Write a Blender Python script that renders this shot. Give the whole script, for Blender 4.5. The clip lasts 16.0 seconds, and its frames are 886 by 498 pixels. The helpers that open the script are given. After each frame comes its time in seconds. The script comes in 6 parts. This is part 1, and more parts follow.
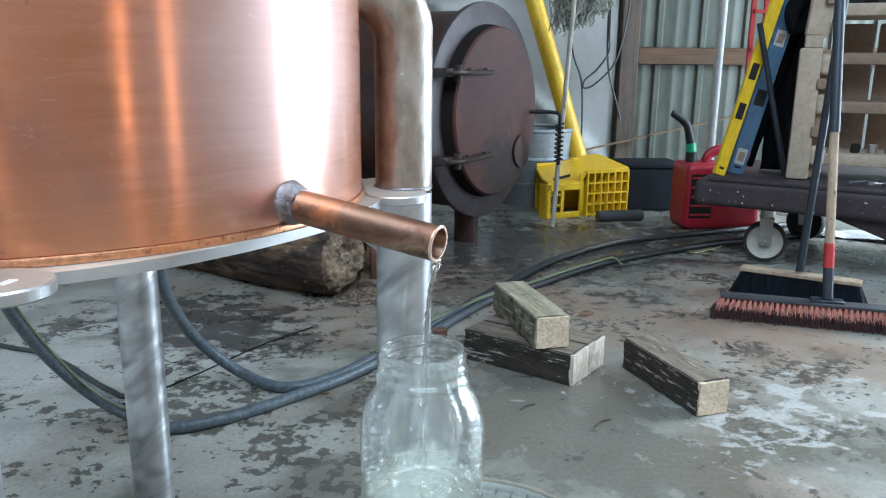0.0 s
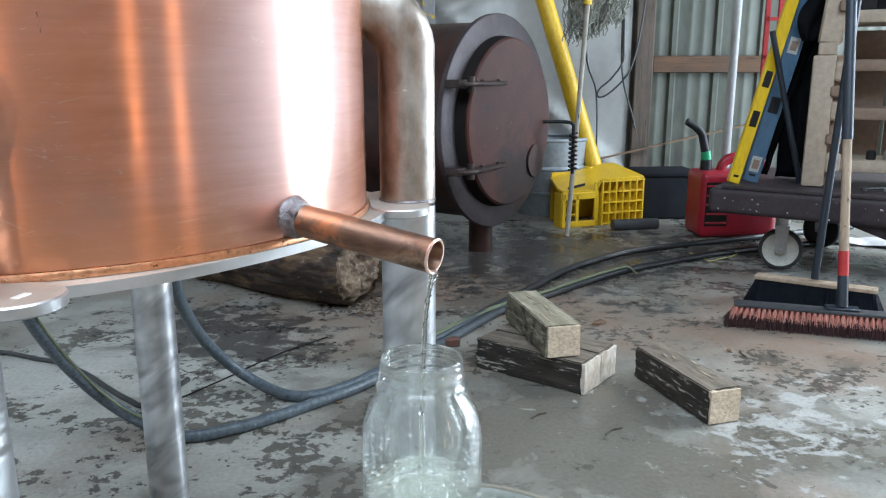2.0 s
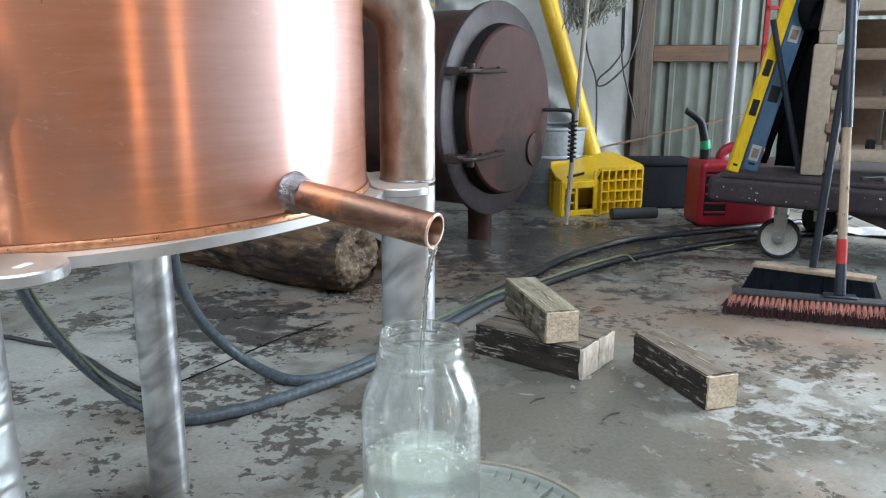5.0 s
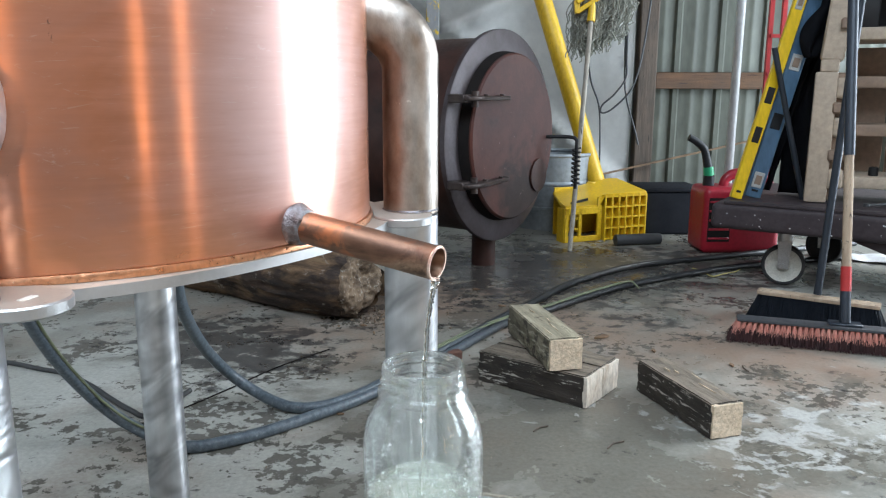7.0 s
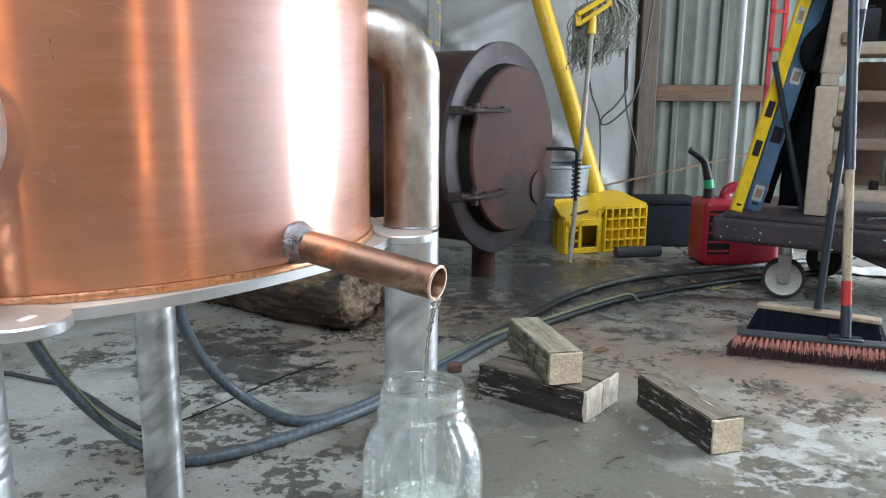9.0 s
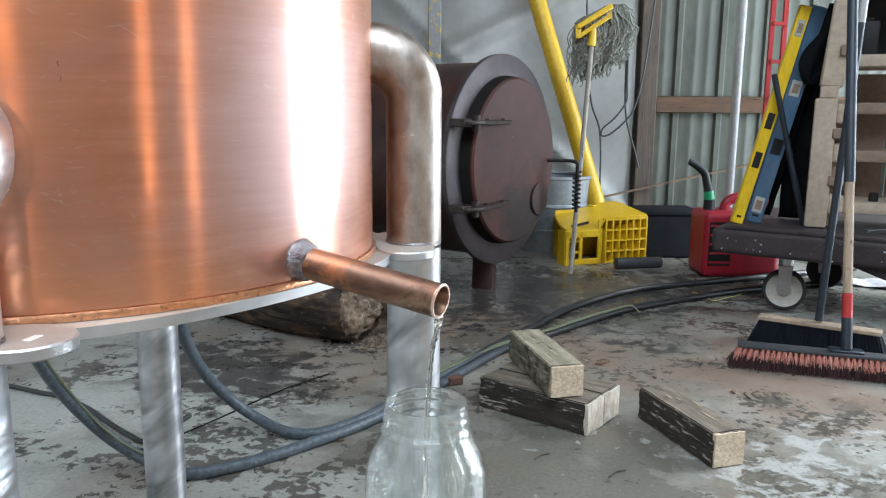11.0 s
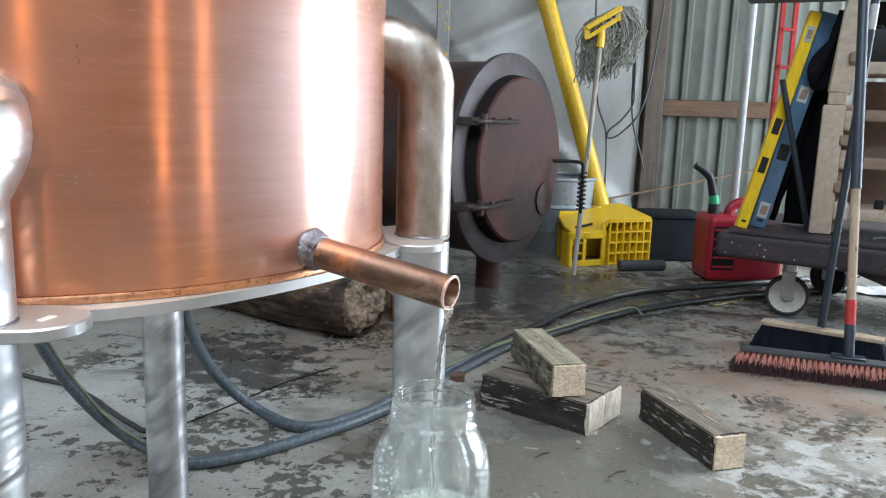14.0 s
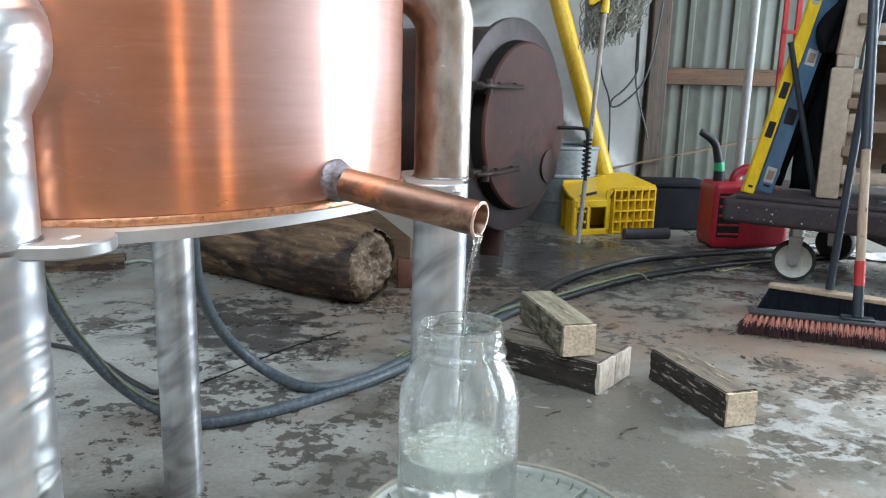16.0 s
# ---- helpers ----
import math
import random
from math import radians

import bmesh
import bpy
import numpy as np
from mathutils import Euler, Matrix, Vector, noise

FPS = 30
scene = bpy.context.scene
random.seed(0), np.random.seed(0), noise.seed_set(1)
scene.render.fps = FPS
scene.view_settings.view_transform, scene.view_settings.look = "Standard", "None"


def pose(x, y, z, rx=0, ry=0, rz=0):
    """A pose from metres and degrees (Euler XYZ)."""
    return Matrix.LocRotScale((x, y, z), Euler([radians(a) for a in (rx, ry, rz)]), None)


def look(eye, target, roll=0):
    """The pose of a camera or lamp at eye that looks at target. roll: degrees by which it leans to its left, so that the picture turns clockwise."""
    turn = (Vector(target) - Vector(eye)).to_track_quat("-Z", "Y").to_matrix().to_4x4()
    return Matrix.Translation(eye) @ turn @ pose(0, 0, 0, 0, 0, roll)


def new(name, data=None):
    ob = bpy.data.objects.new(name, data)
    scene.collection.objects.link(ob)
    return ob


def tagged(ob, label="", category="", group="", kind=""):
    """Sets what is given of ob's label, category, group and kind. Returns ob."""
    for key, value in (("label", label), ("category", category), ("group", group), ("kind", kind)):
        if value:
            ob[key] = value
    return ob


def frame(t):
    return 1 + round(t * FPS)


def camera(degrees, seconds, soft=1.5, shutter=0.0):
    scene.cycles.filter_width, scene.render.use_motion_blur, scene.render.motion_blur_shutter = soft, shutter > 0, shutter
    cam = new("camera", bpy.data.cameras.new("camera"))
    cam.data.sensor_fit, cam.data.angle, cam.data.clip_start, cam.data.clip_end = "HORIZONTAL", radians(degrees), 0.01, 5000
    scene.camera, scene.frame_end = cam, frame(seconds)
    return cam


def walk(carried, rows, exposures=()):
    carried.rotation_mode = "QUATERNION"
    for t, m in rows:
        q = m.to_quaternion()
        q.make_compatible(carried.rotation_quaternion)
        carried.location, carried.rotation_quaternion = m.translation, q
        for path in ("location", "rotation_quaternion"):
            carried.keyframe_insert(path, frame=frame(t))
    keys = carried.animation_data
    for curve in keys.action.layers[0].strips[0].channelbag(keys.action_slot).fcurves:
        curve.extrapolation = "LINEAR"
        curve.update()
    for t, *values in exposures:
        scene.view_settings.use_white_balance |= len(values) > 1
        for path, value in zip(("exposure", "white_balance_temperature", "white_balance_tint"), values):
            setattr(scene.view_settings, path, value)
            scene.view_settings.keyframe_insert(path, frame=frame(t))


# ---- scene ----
cam = camera(59.9, 16.0, 1.2)
PATH = [
    (0, (0.019, 0.048, 0.821), (-0.005, 1.992, 0.353), 0.6),
    (0.5, (0.027, 0.044, 0.821), (0.003, 1.991, 0.36), 0.0),
    (1, (0.035, 0.036, 0.825), (-0.011, 1.984, 0.375), -0.5),
    (1.5, (0.039, 0.03, 0.828), (-0.028, 1.977, 0.377), -0.2),
    (2, (0.04, 0.027, 0.829), (-0.034, 1.976, 0.384), -0.1),
    (2.5, (0.045, 0.027, 0.827), (-0.018, 1.975, 0.378), 0.4),
    (3, (0.042, 0.024, 0.823), (-0.037, 1.969, 0.363), 0.1),
    (3.5, (0.04, 0.022, 0.818), (-0.037, 1.965, 0.349), -0.2),
    (4, (0.039, 0.021, 0.815), (-0.034, 1.964, 0.345), -0.1),
    (6.5, (0.04, 0.022, 0.816), (-0.035, 1.972, 0.381), 0.4),
    (7, (0.041, 0.019, 0.823), (-0.041, 1.976, 0.417), 0.2),
    (7.5, (0.039, 0.021, 0.826), (-0.033, 1.979, 0.426), 0.4),
    (8, (0.041, 0.021, 0.829), (-0.029, 1.98, 0.432), 0.9),
    (8.5, (0.04, 0.023, 0.832), (-0.029, 1.984, 0.444), 1.0),
    (9, (0.04, 0.023, 0.832), (-0.042, 1.984, 0.45), 0.5),
    (9.5, (0.038, 0.022, 0.836), (-0.049, 1.985, 0.463), 0.3),
    (10, (0.037, 0.021, 0.838), (-0.047, 1.984, 0.469), 0.2),
    (12.5, (0.038, 0.02, 0.843), (-0.043, 1.989, 0.502), 1.0),
    (13, (0.035, 0.02, 0.842), (-0.047, 1.989, 0.496), 0.9),
    (13.5, (0.034, 0.019, 0.841), (-0.048, 1.987, 0.494), 1.1),
    (14, (0.029, 0.016, 0.834), (-0.059, 1.982, 0.475), 1.8),
    (14.5, (0.02, 0.016, 0.823), (-0.074, 1.979, 0.449), 1.6),
    (15, (0.008, 0.021, 0.806), (-0.092, 1.983, 0.433), 1.8),
    (15.5, (0.004, 0.021, 0.798), (-0.087, 1.979, 0.402), 1.5),
    (16, (0.003, 0.021, 0.784), (-0.08, 1.976, 0.369), 1.5),
]

walk(cam, [(t, look(eye, target, roll)) for t, eye, target, roll in PATH], [(0.0, 0.13, 5760, 5), (1.0, 0.13, 5960, 8), (2.5, 0.13, 6050, 9), (5.0, 0.13, 6220, 10), (16.0, 0.13, 6260, 10)])

# ---- light ----
world = bpy.data.worlds.new("sky")
scene.world = world
world.use_nodes = True
wn = world.node_tree
sky = wn.nodes.new("ShaderNodeTexSky")
sky.sky_type = "NISHITA"
sky.sun_disc = False
sky.sun_elevation = radians(40)
sky.sun_rotation = radians(70)
sky.air_density = 1.5
sky.dust_density = 4.0
wn.nodes["Background"].inputs["Strength"].default_value = 0.12
wn.links.new(sky.outputs[0], wn.nodes["Background"].inputs["Color"])
sun = new("sun", bpy.data.lights.new("sun", "SUN"))
sun.data.energy, sun.data.angle, sun.data.color = 1.0, radians(15), (1.0, 0.96, 0.9)
sun.matrix_world = look((8, 3, 7), (0, 0, 0))
scene.view_settings.exposure = 0.05


def daylight(name, eye, target, w, h, watts, colour=(1.0, 0.98, 0.95)):
    """An area lamp: skylight in the doorway and gaps, and added fill overhead."""
    ob = new(name, bpy.data.lights.new(name, "AREA"))
    ob.data.shape, ob.data.size, ob.data.size_y = "RECTANGLE", w, h
    ob.data.energy, ob.data.color = watts, colour
    ob.matrix_world = look(eye, target)


COOL, WARM = (0.79, 0.905, 1.0), (1.0, 0.60, 0.30)
daylight("skylight_side_door", (4.05, 3.4, 1.65), (0, 3.4, 1.65), 2.65, 3.1, 320, COOL)
daylight("light_east_gap", (4.05, -1.5, 1.3), (0, -1.5, 1.3), 0.17, 2.5, 7, WARM)
daylight("light_east_gap", (4.05, -3.2, 1.3), (0, -3.2, 1.3), 0.2, 2.5, 8, WARM)
daylight("light_south_gap", (0.3, -4.05, 1.3), (0.3, 0, 1.3), 0.25, 2.5, 5, WARM)
# lamp added overhead to brighten floor and jar; no roof light is known
daylight("added_overhead_fill", (0.2, -1.3, 4.18), (0.2, -1.3, 0), 4.2, 3.8, 400, COOL)


# ---- mesh helpers ----
def box(bm, c, s, turn=None, bev=0.0, seg=1):
    """A box of size s centred on c, turned by a matrix, with bevelled edges."""
    m = Matrix.Translation(c) @ (turn.to_4x4() if turn else Matrix()) @ Matrix.Diagonal((*s, 1))
    vs = bmesh.ops.create_cube(bm, size=1, matrix=m)["verts"]
    if bev:
        es = list({e for v in vs for e in v.link_edges})
        bmesh.ops.bevel(bm, geom=es, offset=bev, segments=seg, affect="EDGES", profile=0.6)


def cyl(bm, p, q, r, r2=None, seg=24):
    p, q = Vector(p), Vector(q)
    d = q - p
    m = Matrix.Translation((p + q) / 2) @ d.to_track_quat("Z", "Y").to_matrix().to_4x4()
    bmesh.ops.create_cone(bm, cap_ends=True, segments=seg, radius1=r, radius2=r if r2 is None else r2, depth=d.length, matrix=m)


def bar(bm, p, q, w, d, up=(0, 0, 1), bev=0.0):
    """A rectangular bar from p to q, w across and d deep."""
    p, q = Vector(p), Vector(q)
    z = (q - p).normalized()
    x = Vector(up).cross(z).normalized()
    y = z.cross(x)
    box(bm, (p + q) / 2, (w, d, (q - p).length), Matrix((x, y, z)).transposed(), bev)


def curve(pts, n=8):
    """Points of a smooth line through pts."""
    p = [Vector(a) for a in pts]
    p = [2 * p[0] - p[1]] + p + [2 * p[-1] - p[-2]]
    out = []
    for i in range(1, len(p) - 2):
        a, b, c, d = p[i - 1:i + 3]
        for k in range(n):
            t = k / n
            out.append(0.5 * (2 * b + (c - a) * t + (2 * a - 5 * b + 4 * c - d) * t * t + (3 * b - a - 3 * c + d) * t ** 3))
    return out + [p[-2]]


def tube(bm, pts, r, seg=12):
    """A capped tube along pts; r is one radius or one for each point."""
    pts = [Vector(p) for p in pts]
    rs = r if isinstance(r, (list, tuple)) else [r] * len(pts)
    rings, side = [], None
    for i, p in enumerate(pts):
        d = (pts[min(i + 1, len(pts) - 1)] - pts[max(i - 1, 0)]).normalized()
        if side is None:
            side = d.orthogonal().normalized()
        side = (side - d * side.dot(d)).normalized()
        up = d.cross(side)
        rings.append([bm.verts.new(p + rs[i] * (math.cos(a) * side + math.sin(a) * up)) for a in (2 * math.pi * k / seg for k in range(seg))])
    for a, b in zip(rings, rings[1:]):
        for k in range(seg):
            bm.faces.new((a[k], a[(k + 1) % seg], b[(k + 1) % seg], b[k]))
    bm.faces.new(rings[0][::-1])
    bm.faces.new(rings[-1])


def lathe(bm, prof, seg=64, m=None, closed=False):
    """Turns a profile of (radius, height) round z."""
    m = m or Matrix()
    rings = []
    for r, z in prof:
        if r < 1e-6:
            rings.append([bm.verts.new(m @ Vector((0, 0, z)))])
        else:
            rings.append([bm.verts.new(m @ Vector((r * math.cos(a), r * math.sin(a), z))) for a in (2 * math.pi * k / seg for k in range(seg))])
    pairs = list(zip(rings, rings[1:])) + ([(rings[-1], rings[0])] if closed else [])
    for a, b in pairs:
        for k in range(seg):
            j = (k + 1) % seg
            if len(a) == 1:
                f = [a[0], b[j], b[k]]
            elif len(b) == 1:
                f = [a[k], a[j], b[0]]
            else:
                f = [a[k], a[j], b[j], b[k]]
            bm.faces.new(f)
    bmesh.ops.recalc_face_normals(bm, faces=bm.faces[:])


def prism(bm, outline, z0, z1, m=None):
    """A flat outline (x, y) given thickness from z0 to z1."""
    m = m or Matrix()
    lo = [bm.verts.new(m @ Vector((x, y, z0))) for x, y in outline]
    hi = [bm.verts.new(m @ Vector((x, y, z1))) for x, y in outline]
    n = len(lo)
    bm.faces.new(lo[::-1])
    bm.faces.new(hi)
    for k in range(n):
        bm.faces.new((lo[k], lo[(k + 1) % n], hi[(k + 1) % n], hi[k]))
    bmesh.ops.recalc_face_normals(bm, faces=bm.faces[:])


def rough_up(bm, amount, scale, seed=0.0):
    """Uneven surface: moves points along their normals."""
    bm.normal_update()
    for v in bm.verts:
        v.co += v.normal * amount * noise.noise(v.co * scale + Vector((seed, 0, 0)))


def part(name, bm, material, parent=None, label="", sharp=40):
    """Links a bmesh as one mesh object under a thing or a part."""
    bm.normal_update()
    lim = radians(sharp)
    for f in bm.faces:
        f.smooth = True
    for e in bm.edges:
        if len(e.link_faces) == 2 and e.calc_face_angle(0) > lim:
            e.smooth = False
    me = bpy.data.meshes.new(name)
    bm.to_mesh(me)
    bm.free()
    me.materials.append(material)
    ob = new(name, me)
    if parent:
        ob.parent = parent
    if label:
        ob["label"] = label
    return ob


def thing(name, at, label, category, group="", rz=0.0):
    """The Empty at a thing's base."""
    ob = new(name)
    ob.empty_display_size = 0.05
    ob.matrix_basis = pose(*at, 0, 0, rz)
    return tagged(ob, label, category, group)


BM = bmesh.new


# ---- materials ----
def shader(name):
    m = bpy.data.materials.new(name)
    m.use_nodes = True
    t = m.node_tree
    return m, t, t.nodes["Principled BSDF"]


def node(t, kind, **given):
    n = t.nodes.new(kind)
    for k, v in given.items():
        n.inputs[k.replace("_", " ")].default_value = v
    return n


def grain(t, scale, detail=6.0, stretch=(1, 1, 1), rough=0.6, dist=0.0):
    """Noise in the object's own metres."""
    c = t.nodes.new("ShaderNodeTexCoord")
    mp = node(t, "ShaderNodeMapping", Scale=stretch)
    nz = node(t, "ShaderNodeTexNoise", Scale=scale, Detail=detail, Roughness=rough, Distortion=dist)
    t.links.new(c.outputs["Object"], mp.inputs["Vector"])
    t.links.new(mp.outputs[0], nz.inputs["Vector"])
    return nz.outputs["Fac"]


def slanted(t, turn, scale, stretch, detail=3.0, dist=0.0):
    """Noise drawn out along a slanting line."""
    c = t.nodes.new("ShaderNodeTexCoord")
    a = node(t, "ShaderNodeMapping", Rotation=turn)
    b = node(t, "ShaderNodeMapping", Scale=stretch)
    nz = node(t, "ShaderNodeTexNoise", Scale=scale, Detail=detail, Roughness=0.6, Distortion=dist)
    t.links.new(c.outputs["Object"], a.inputs["Vector"])
    t.links.new(a.outputs[0], b.inputs["Vector"])
    t.links.new(b.outputs[0], nz.inputs["Vector"])
    return nz.outputs["Fac"]


def ramp(t, fac, *stops):
    n = t.nodes.new("ShaderNodeValToRGB")
    e = n.color_ramp.elements
    while len(e) < len(stops):
        e.new(0.5)
    for el, (p, c) in zip(e, stops):
        el.position = p
        el.color = (*c, 1) if len(c) == 3 else c
    t.links.new(fac, n.inputs[0])
    return n.outputs[0]


def g(v):
    return (v, v, v)


def blend(t, fac, a, b, mode="MIX"):
    n = t.nodes.new("ShaderNodeMix")
    n.data_type, n.blend_type = "RGBA", mode
    for sock, v in ((n.inputs[0], fac), (n.inputs[6], a), (n.inputs[7], b)):
        if isinstance(v, bpy.types.NodeSocket):
            t.links.new(v, sock)
        elif isinstance(v, (int, float)):
            sock.default_value = v
        else:
            sock.default_value = (*v, 1)
    return n.outputs[2]


def bump(t, p, height, strength, dist):
    b = node(t, "ShaderNodeBump", Strength=strength, Distance=dist)
    t.links.new(height, b.inputs["Height"])
    t.links.new(b.outputs[0], p.inputs["Normal"])


def surface(name, a, b, scale=6.0, rough=(0.4, 0.6), metal=0.0, stretch=(1, 1, 1), relief=0.15, fine=10.0, speck=None, coat=0.0, contrast=0.45, spec=0.5):
    """A material that varies from colour a to b in patches, with fine grain, uneven gloss and specks of wear."""
    m, t, p = shader(name)
    big = grain(t, scale, 5.0, stretch, 0.65, 0.3)
    small = grain(t, scale * fine, 4.0, stretch, 0.6)
    col = ramp(t, big, (0.3, a), (0.7, b))
    col = blend(t, contrast, col, ramp(t, small, (0.3, g(0.55)), (0.7, g(1.25))), "MULTIPLY")
    if speck:
        col = blend(t, ramp(t, grain(t, scale * 5, 8.0, (1, 1, 1), 0.7), (speck[1], g(0)), (speck[1] + 0.04, g(1))), col, speck[0])
    t.links.new(col, p.inputs["Base Color"])
    t.links.new(ramp(t, small, (0.3, g(rough[0])), (0.7, g(rough[1]))), p.inputs["Roughness"])
    p.inputs["Metallic"].default_value = metal
    p.inputs["Coat Weight"].default_value = coat
    p.inputs["Specular IOR Level"].default_value = spec
    if relief:
        bump(t, p, small, relief, 0.004)
    return m


def near(t, at, *stops):
    """A value that falls off with the distance from a place on the floor."""
    c = t.nodes.new("ShaderNodeTexCoord")
    d = t.nodes.new("ShaderNodeVectorMath")
    d.operation = "DISTANCE"
    t.links.new(c.outputs["Object"], d.inputs[0])
    d.inputs[1].default_value = at
    return ramp(t, d.outputs["Value"], *stops)


def copper_sheet():
    """Rolled copper: streaks round the vessel, tarnish clouds, fine scratches, door glare painted on one side."""
    m, t, p = shader("rolled_copper")
    cloud = grain(t, 3.5, 5.0, (1, 1, 1.6), 0.6, 0.4)
    streak = grain(t, 9.0, 6.0, (1, 1, 14), 0.65)
    spots = grain(t, 26.0, 7.0, (1, 1, 1.5), 0.7)
    col = ramp(t, cloud, (0.3, (0.88, 0.37, 0.165)), (0.52, (0.76, 0.335, 0.195)), (0.72, (0.50, 0.265, 0.205)))
    # pale lavender glare of the doorway, put into the colour on this side
    glare_side = blend(t, 0.25, near(t, (0.31, -0.17, 0.82), (0.08, g(0.85)), (0.20, g(0.0))), streak)
    col = blend(t, ramp(t, glare_side, (0.16, g(0)), (0.75, g(0.6))), col, (0.62, 0.42, 0.40))
    col = blend(t, 0.30, col, ramp(t, streak, (0.3, g(0.7)), (0.7, g(1.15))), "MULTIPLY")
    col = blend(t, ramp(t, spots, (0.66, g(0)), (0.76, g(0.5))), col, (0.75, 0.60, 0.52))
    for turn, lim in (((0.2, 0.35, 0.0), 0.675), ((-0.5, -0.6, 0.3), 0.69), ((0.9, 0.1, 0.8), 0.69), ((0.0, 0.05, 0.0), 0.665)):
        col = blend(t, ramp(t, slanted(t, turn, 4.0, (7, 7, 110), 4.0, 0.3), (lim, g(0)), (lim + 0.03, g(0.33))), col, (0.86, 0.72, 0.63))
    dings = blend(t, 0.28, grain(t, 60.0, 8.0, (1, 1, 1.8), 0.72), grain(t, 9.0, 3.0, (1, 1, 1.6), 0.5))
    col = blend(t, ramp(t, dings, (0.622, g(0)), (0.64, g(0.5))), col, (0.80, 0.62, 0.54))
    nicks = grain(t, 48.0, 8.0, (1, 1, 0.35), 0.72)
    col = blend(t, ramp(t, nicks, (0.70, g(0)), (0.72, g(0.8))), col, (0.10, 0.045, 0.03))
    hazy = t.nodes.new("ShaderNodeBsdfPrincipled")
    t.links.new(col, p.inputs["Base Color"])
    t.links.new(blend(t, ramp(t, glare_side, (0.16, g(0.10)), (0.75, g(0.45))), col, (0.72, 0.60, 0.61)), hazy.inputs["Base Color"])
    for q in (p, hazy):
        q.inputs["Metallic"].default_value = 1.0
    r = blend(t, 0.5, ramp(t, cloud, (0.3, g(0.11)), (0.7, g(0.18))), ramp(t, spots, (0.35, g(0.11)), (0.75, g(0.30))))
    t.links.new(r, p.inputs["Roughness"])
    hazy.inputs["Roughness"].default_value = 0.52
    mix = t.nodes.new("ShaderNodeMixShader")
    dull = blend(t, ramp(t, glare_side, (0.16, g(0)), (0.75, g(0.5))), ramp(t, cloud, (0.3, g(0.16)), (0.7, g(0.46))), g(0.75))
    t.links.new(dull, mix.inputs[0])
    t.links.new(p.outputs[0], mix.inputs[1])
    t.links.new(hazy.outputs[0], mix.inputs[2])
    t.links.new(mix.outputs[0], t.nodes["Material Output"].inputs["Surface"])
    bump(t, p, streak, 0.03, 0.002)
    return m


def wet_concrete():
    """Trowelled slab: wet and drying areas, clustered splash marks with ragged edges, red mud, oily patches, wisps of
    dried lime, and shade painted by the firebox and under the cart.
    """
    m, t, p = shader("wet_concrete")
    broad = grain(t, 1.1, 5.0, (1, 1, 1), 0.6, 0.5)
    cloud = grain(t, 4.2, 6.0, (1, 1, 1), 0.62, 0.3)
    fine = grain(t, 85.0, 9.0, (1, 1, 1), 0.7)
    base = ramp(t, broad, (0.3, (0.198, 0.194, 0.168)), (0.7, (0.298, 0.292, 0.260)))
    base = blend(t, 0.55, base, ramp(t, cloud, (0.3, g(0.66)), (0.7, g(1.28))), "MULTIPLY")
    # pale, dried film
    film = grain(t, 1.6, 7.0, (1, 1, 1), 0.6, 0.4)
    film = blend(t, 1.0, film, near(t, (-0.85, 1.50, 0), (0.1, g(0.36)), (1.5, g(0.0))), "ADD")
    film = blend(t, 1.0, film, near(t, (0.25, 3.2, 0), (0.5, g(0.14)), (1.3, g(0.0))), "SUBTRACT")
    film = blend(t, 1.0, film, near(t, (0.22, 1.75, 0), (0.12, g(0.26)), (0.5, g(0.0))), "SUBTRACT")
    film = blend(t, 1.0, film, near(t, (-0.35, 2.5, 0), (0.1, g(0.10)), (0.6, g(0.0))), "SUBTRACT")
    film = blend(t, 1.0, film, near(t, (1.05, 1.75, 0), (0.2, g(0.13)), (0.8, g(0.0))), "SUBTRACT")
    dry = ramp(t, film, (0.46, g(0)), (0.66, g(0.9)))
    col = blend(t, dry, base, ramp(t, cloud, (0.3, (0.350, 0.357, 0.325)), (0.7, (0.475, 0.48, 0.452))))
    # reddish mud
    mud = grain(t, 2.2, 7.0, (1, 1, 1), 0.62, 0.2)
    for at, add in (((0.95, 2.55, 0), 0.17), ((0.1, 3.2, 0), 0.16), ((-0.25, 2.75, 0), 0.15), ((0.55, 2.45, 0), 0.07)):
        mud = blend(t, 1.0, mud, near(t, at, (0.15, g(add)), (0.8, g(0.0))), "ADD")
    col = blend(t, ramp(t, mud, (0.50, g(0)), (0.74, g(0.75))), col, (0.225, 0.150, 0.108))
    # standing wet near the jar; the dark tone beside the firebox is painted shade
    damp_shade = blend(t, 1.0, grain(t, 2.8, 8.0, (1, 1, 1), 0.62, 0.3), near(t, (0.25, 1.74, 0), (0.1, g(0.22)), (0.8, g(0.0))), "ADD")
    damp_shade = blend(t, 1.0, damp_shade, near(t, (0.35, 3.45, 0), (0.3, g(0.14)), (1.1, g(0.0))), "ADD")
    damp_shade = ramp(t, damp_shade, (0.53, g(0)), (0.64, g(0.70)))
    col = blend(t, damp_shade, col, (0.108, 0.100, 0.080))
    # wisps of lime at the edge of the wet
    wisp = grain(t, 13.0, 10.0, (1, 1.1, 1), 0.66, 0.5)
    for at, size, add in (((0.75, 1.73, 0), 0.33, 0.17), ((1.06, 1.96, 0), 0.32, 0.13), ((0.42, 1.98, 0), 0.20, 0.08)):
        wisp = blend(t, 1.0, wisp, near(t, at, (size * 0.3, g(add)), (size, g(0.0))), "ADD")
    lime = ramp(t, wisp, (0.655, g(0)), (0.71, g(0.68)))
    col = blend(t, lime, col, (0.43, 0.435, 0.42))
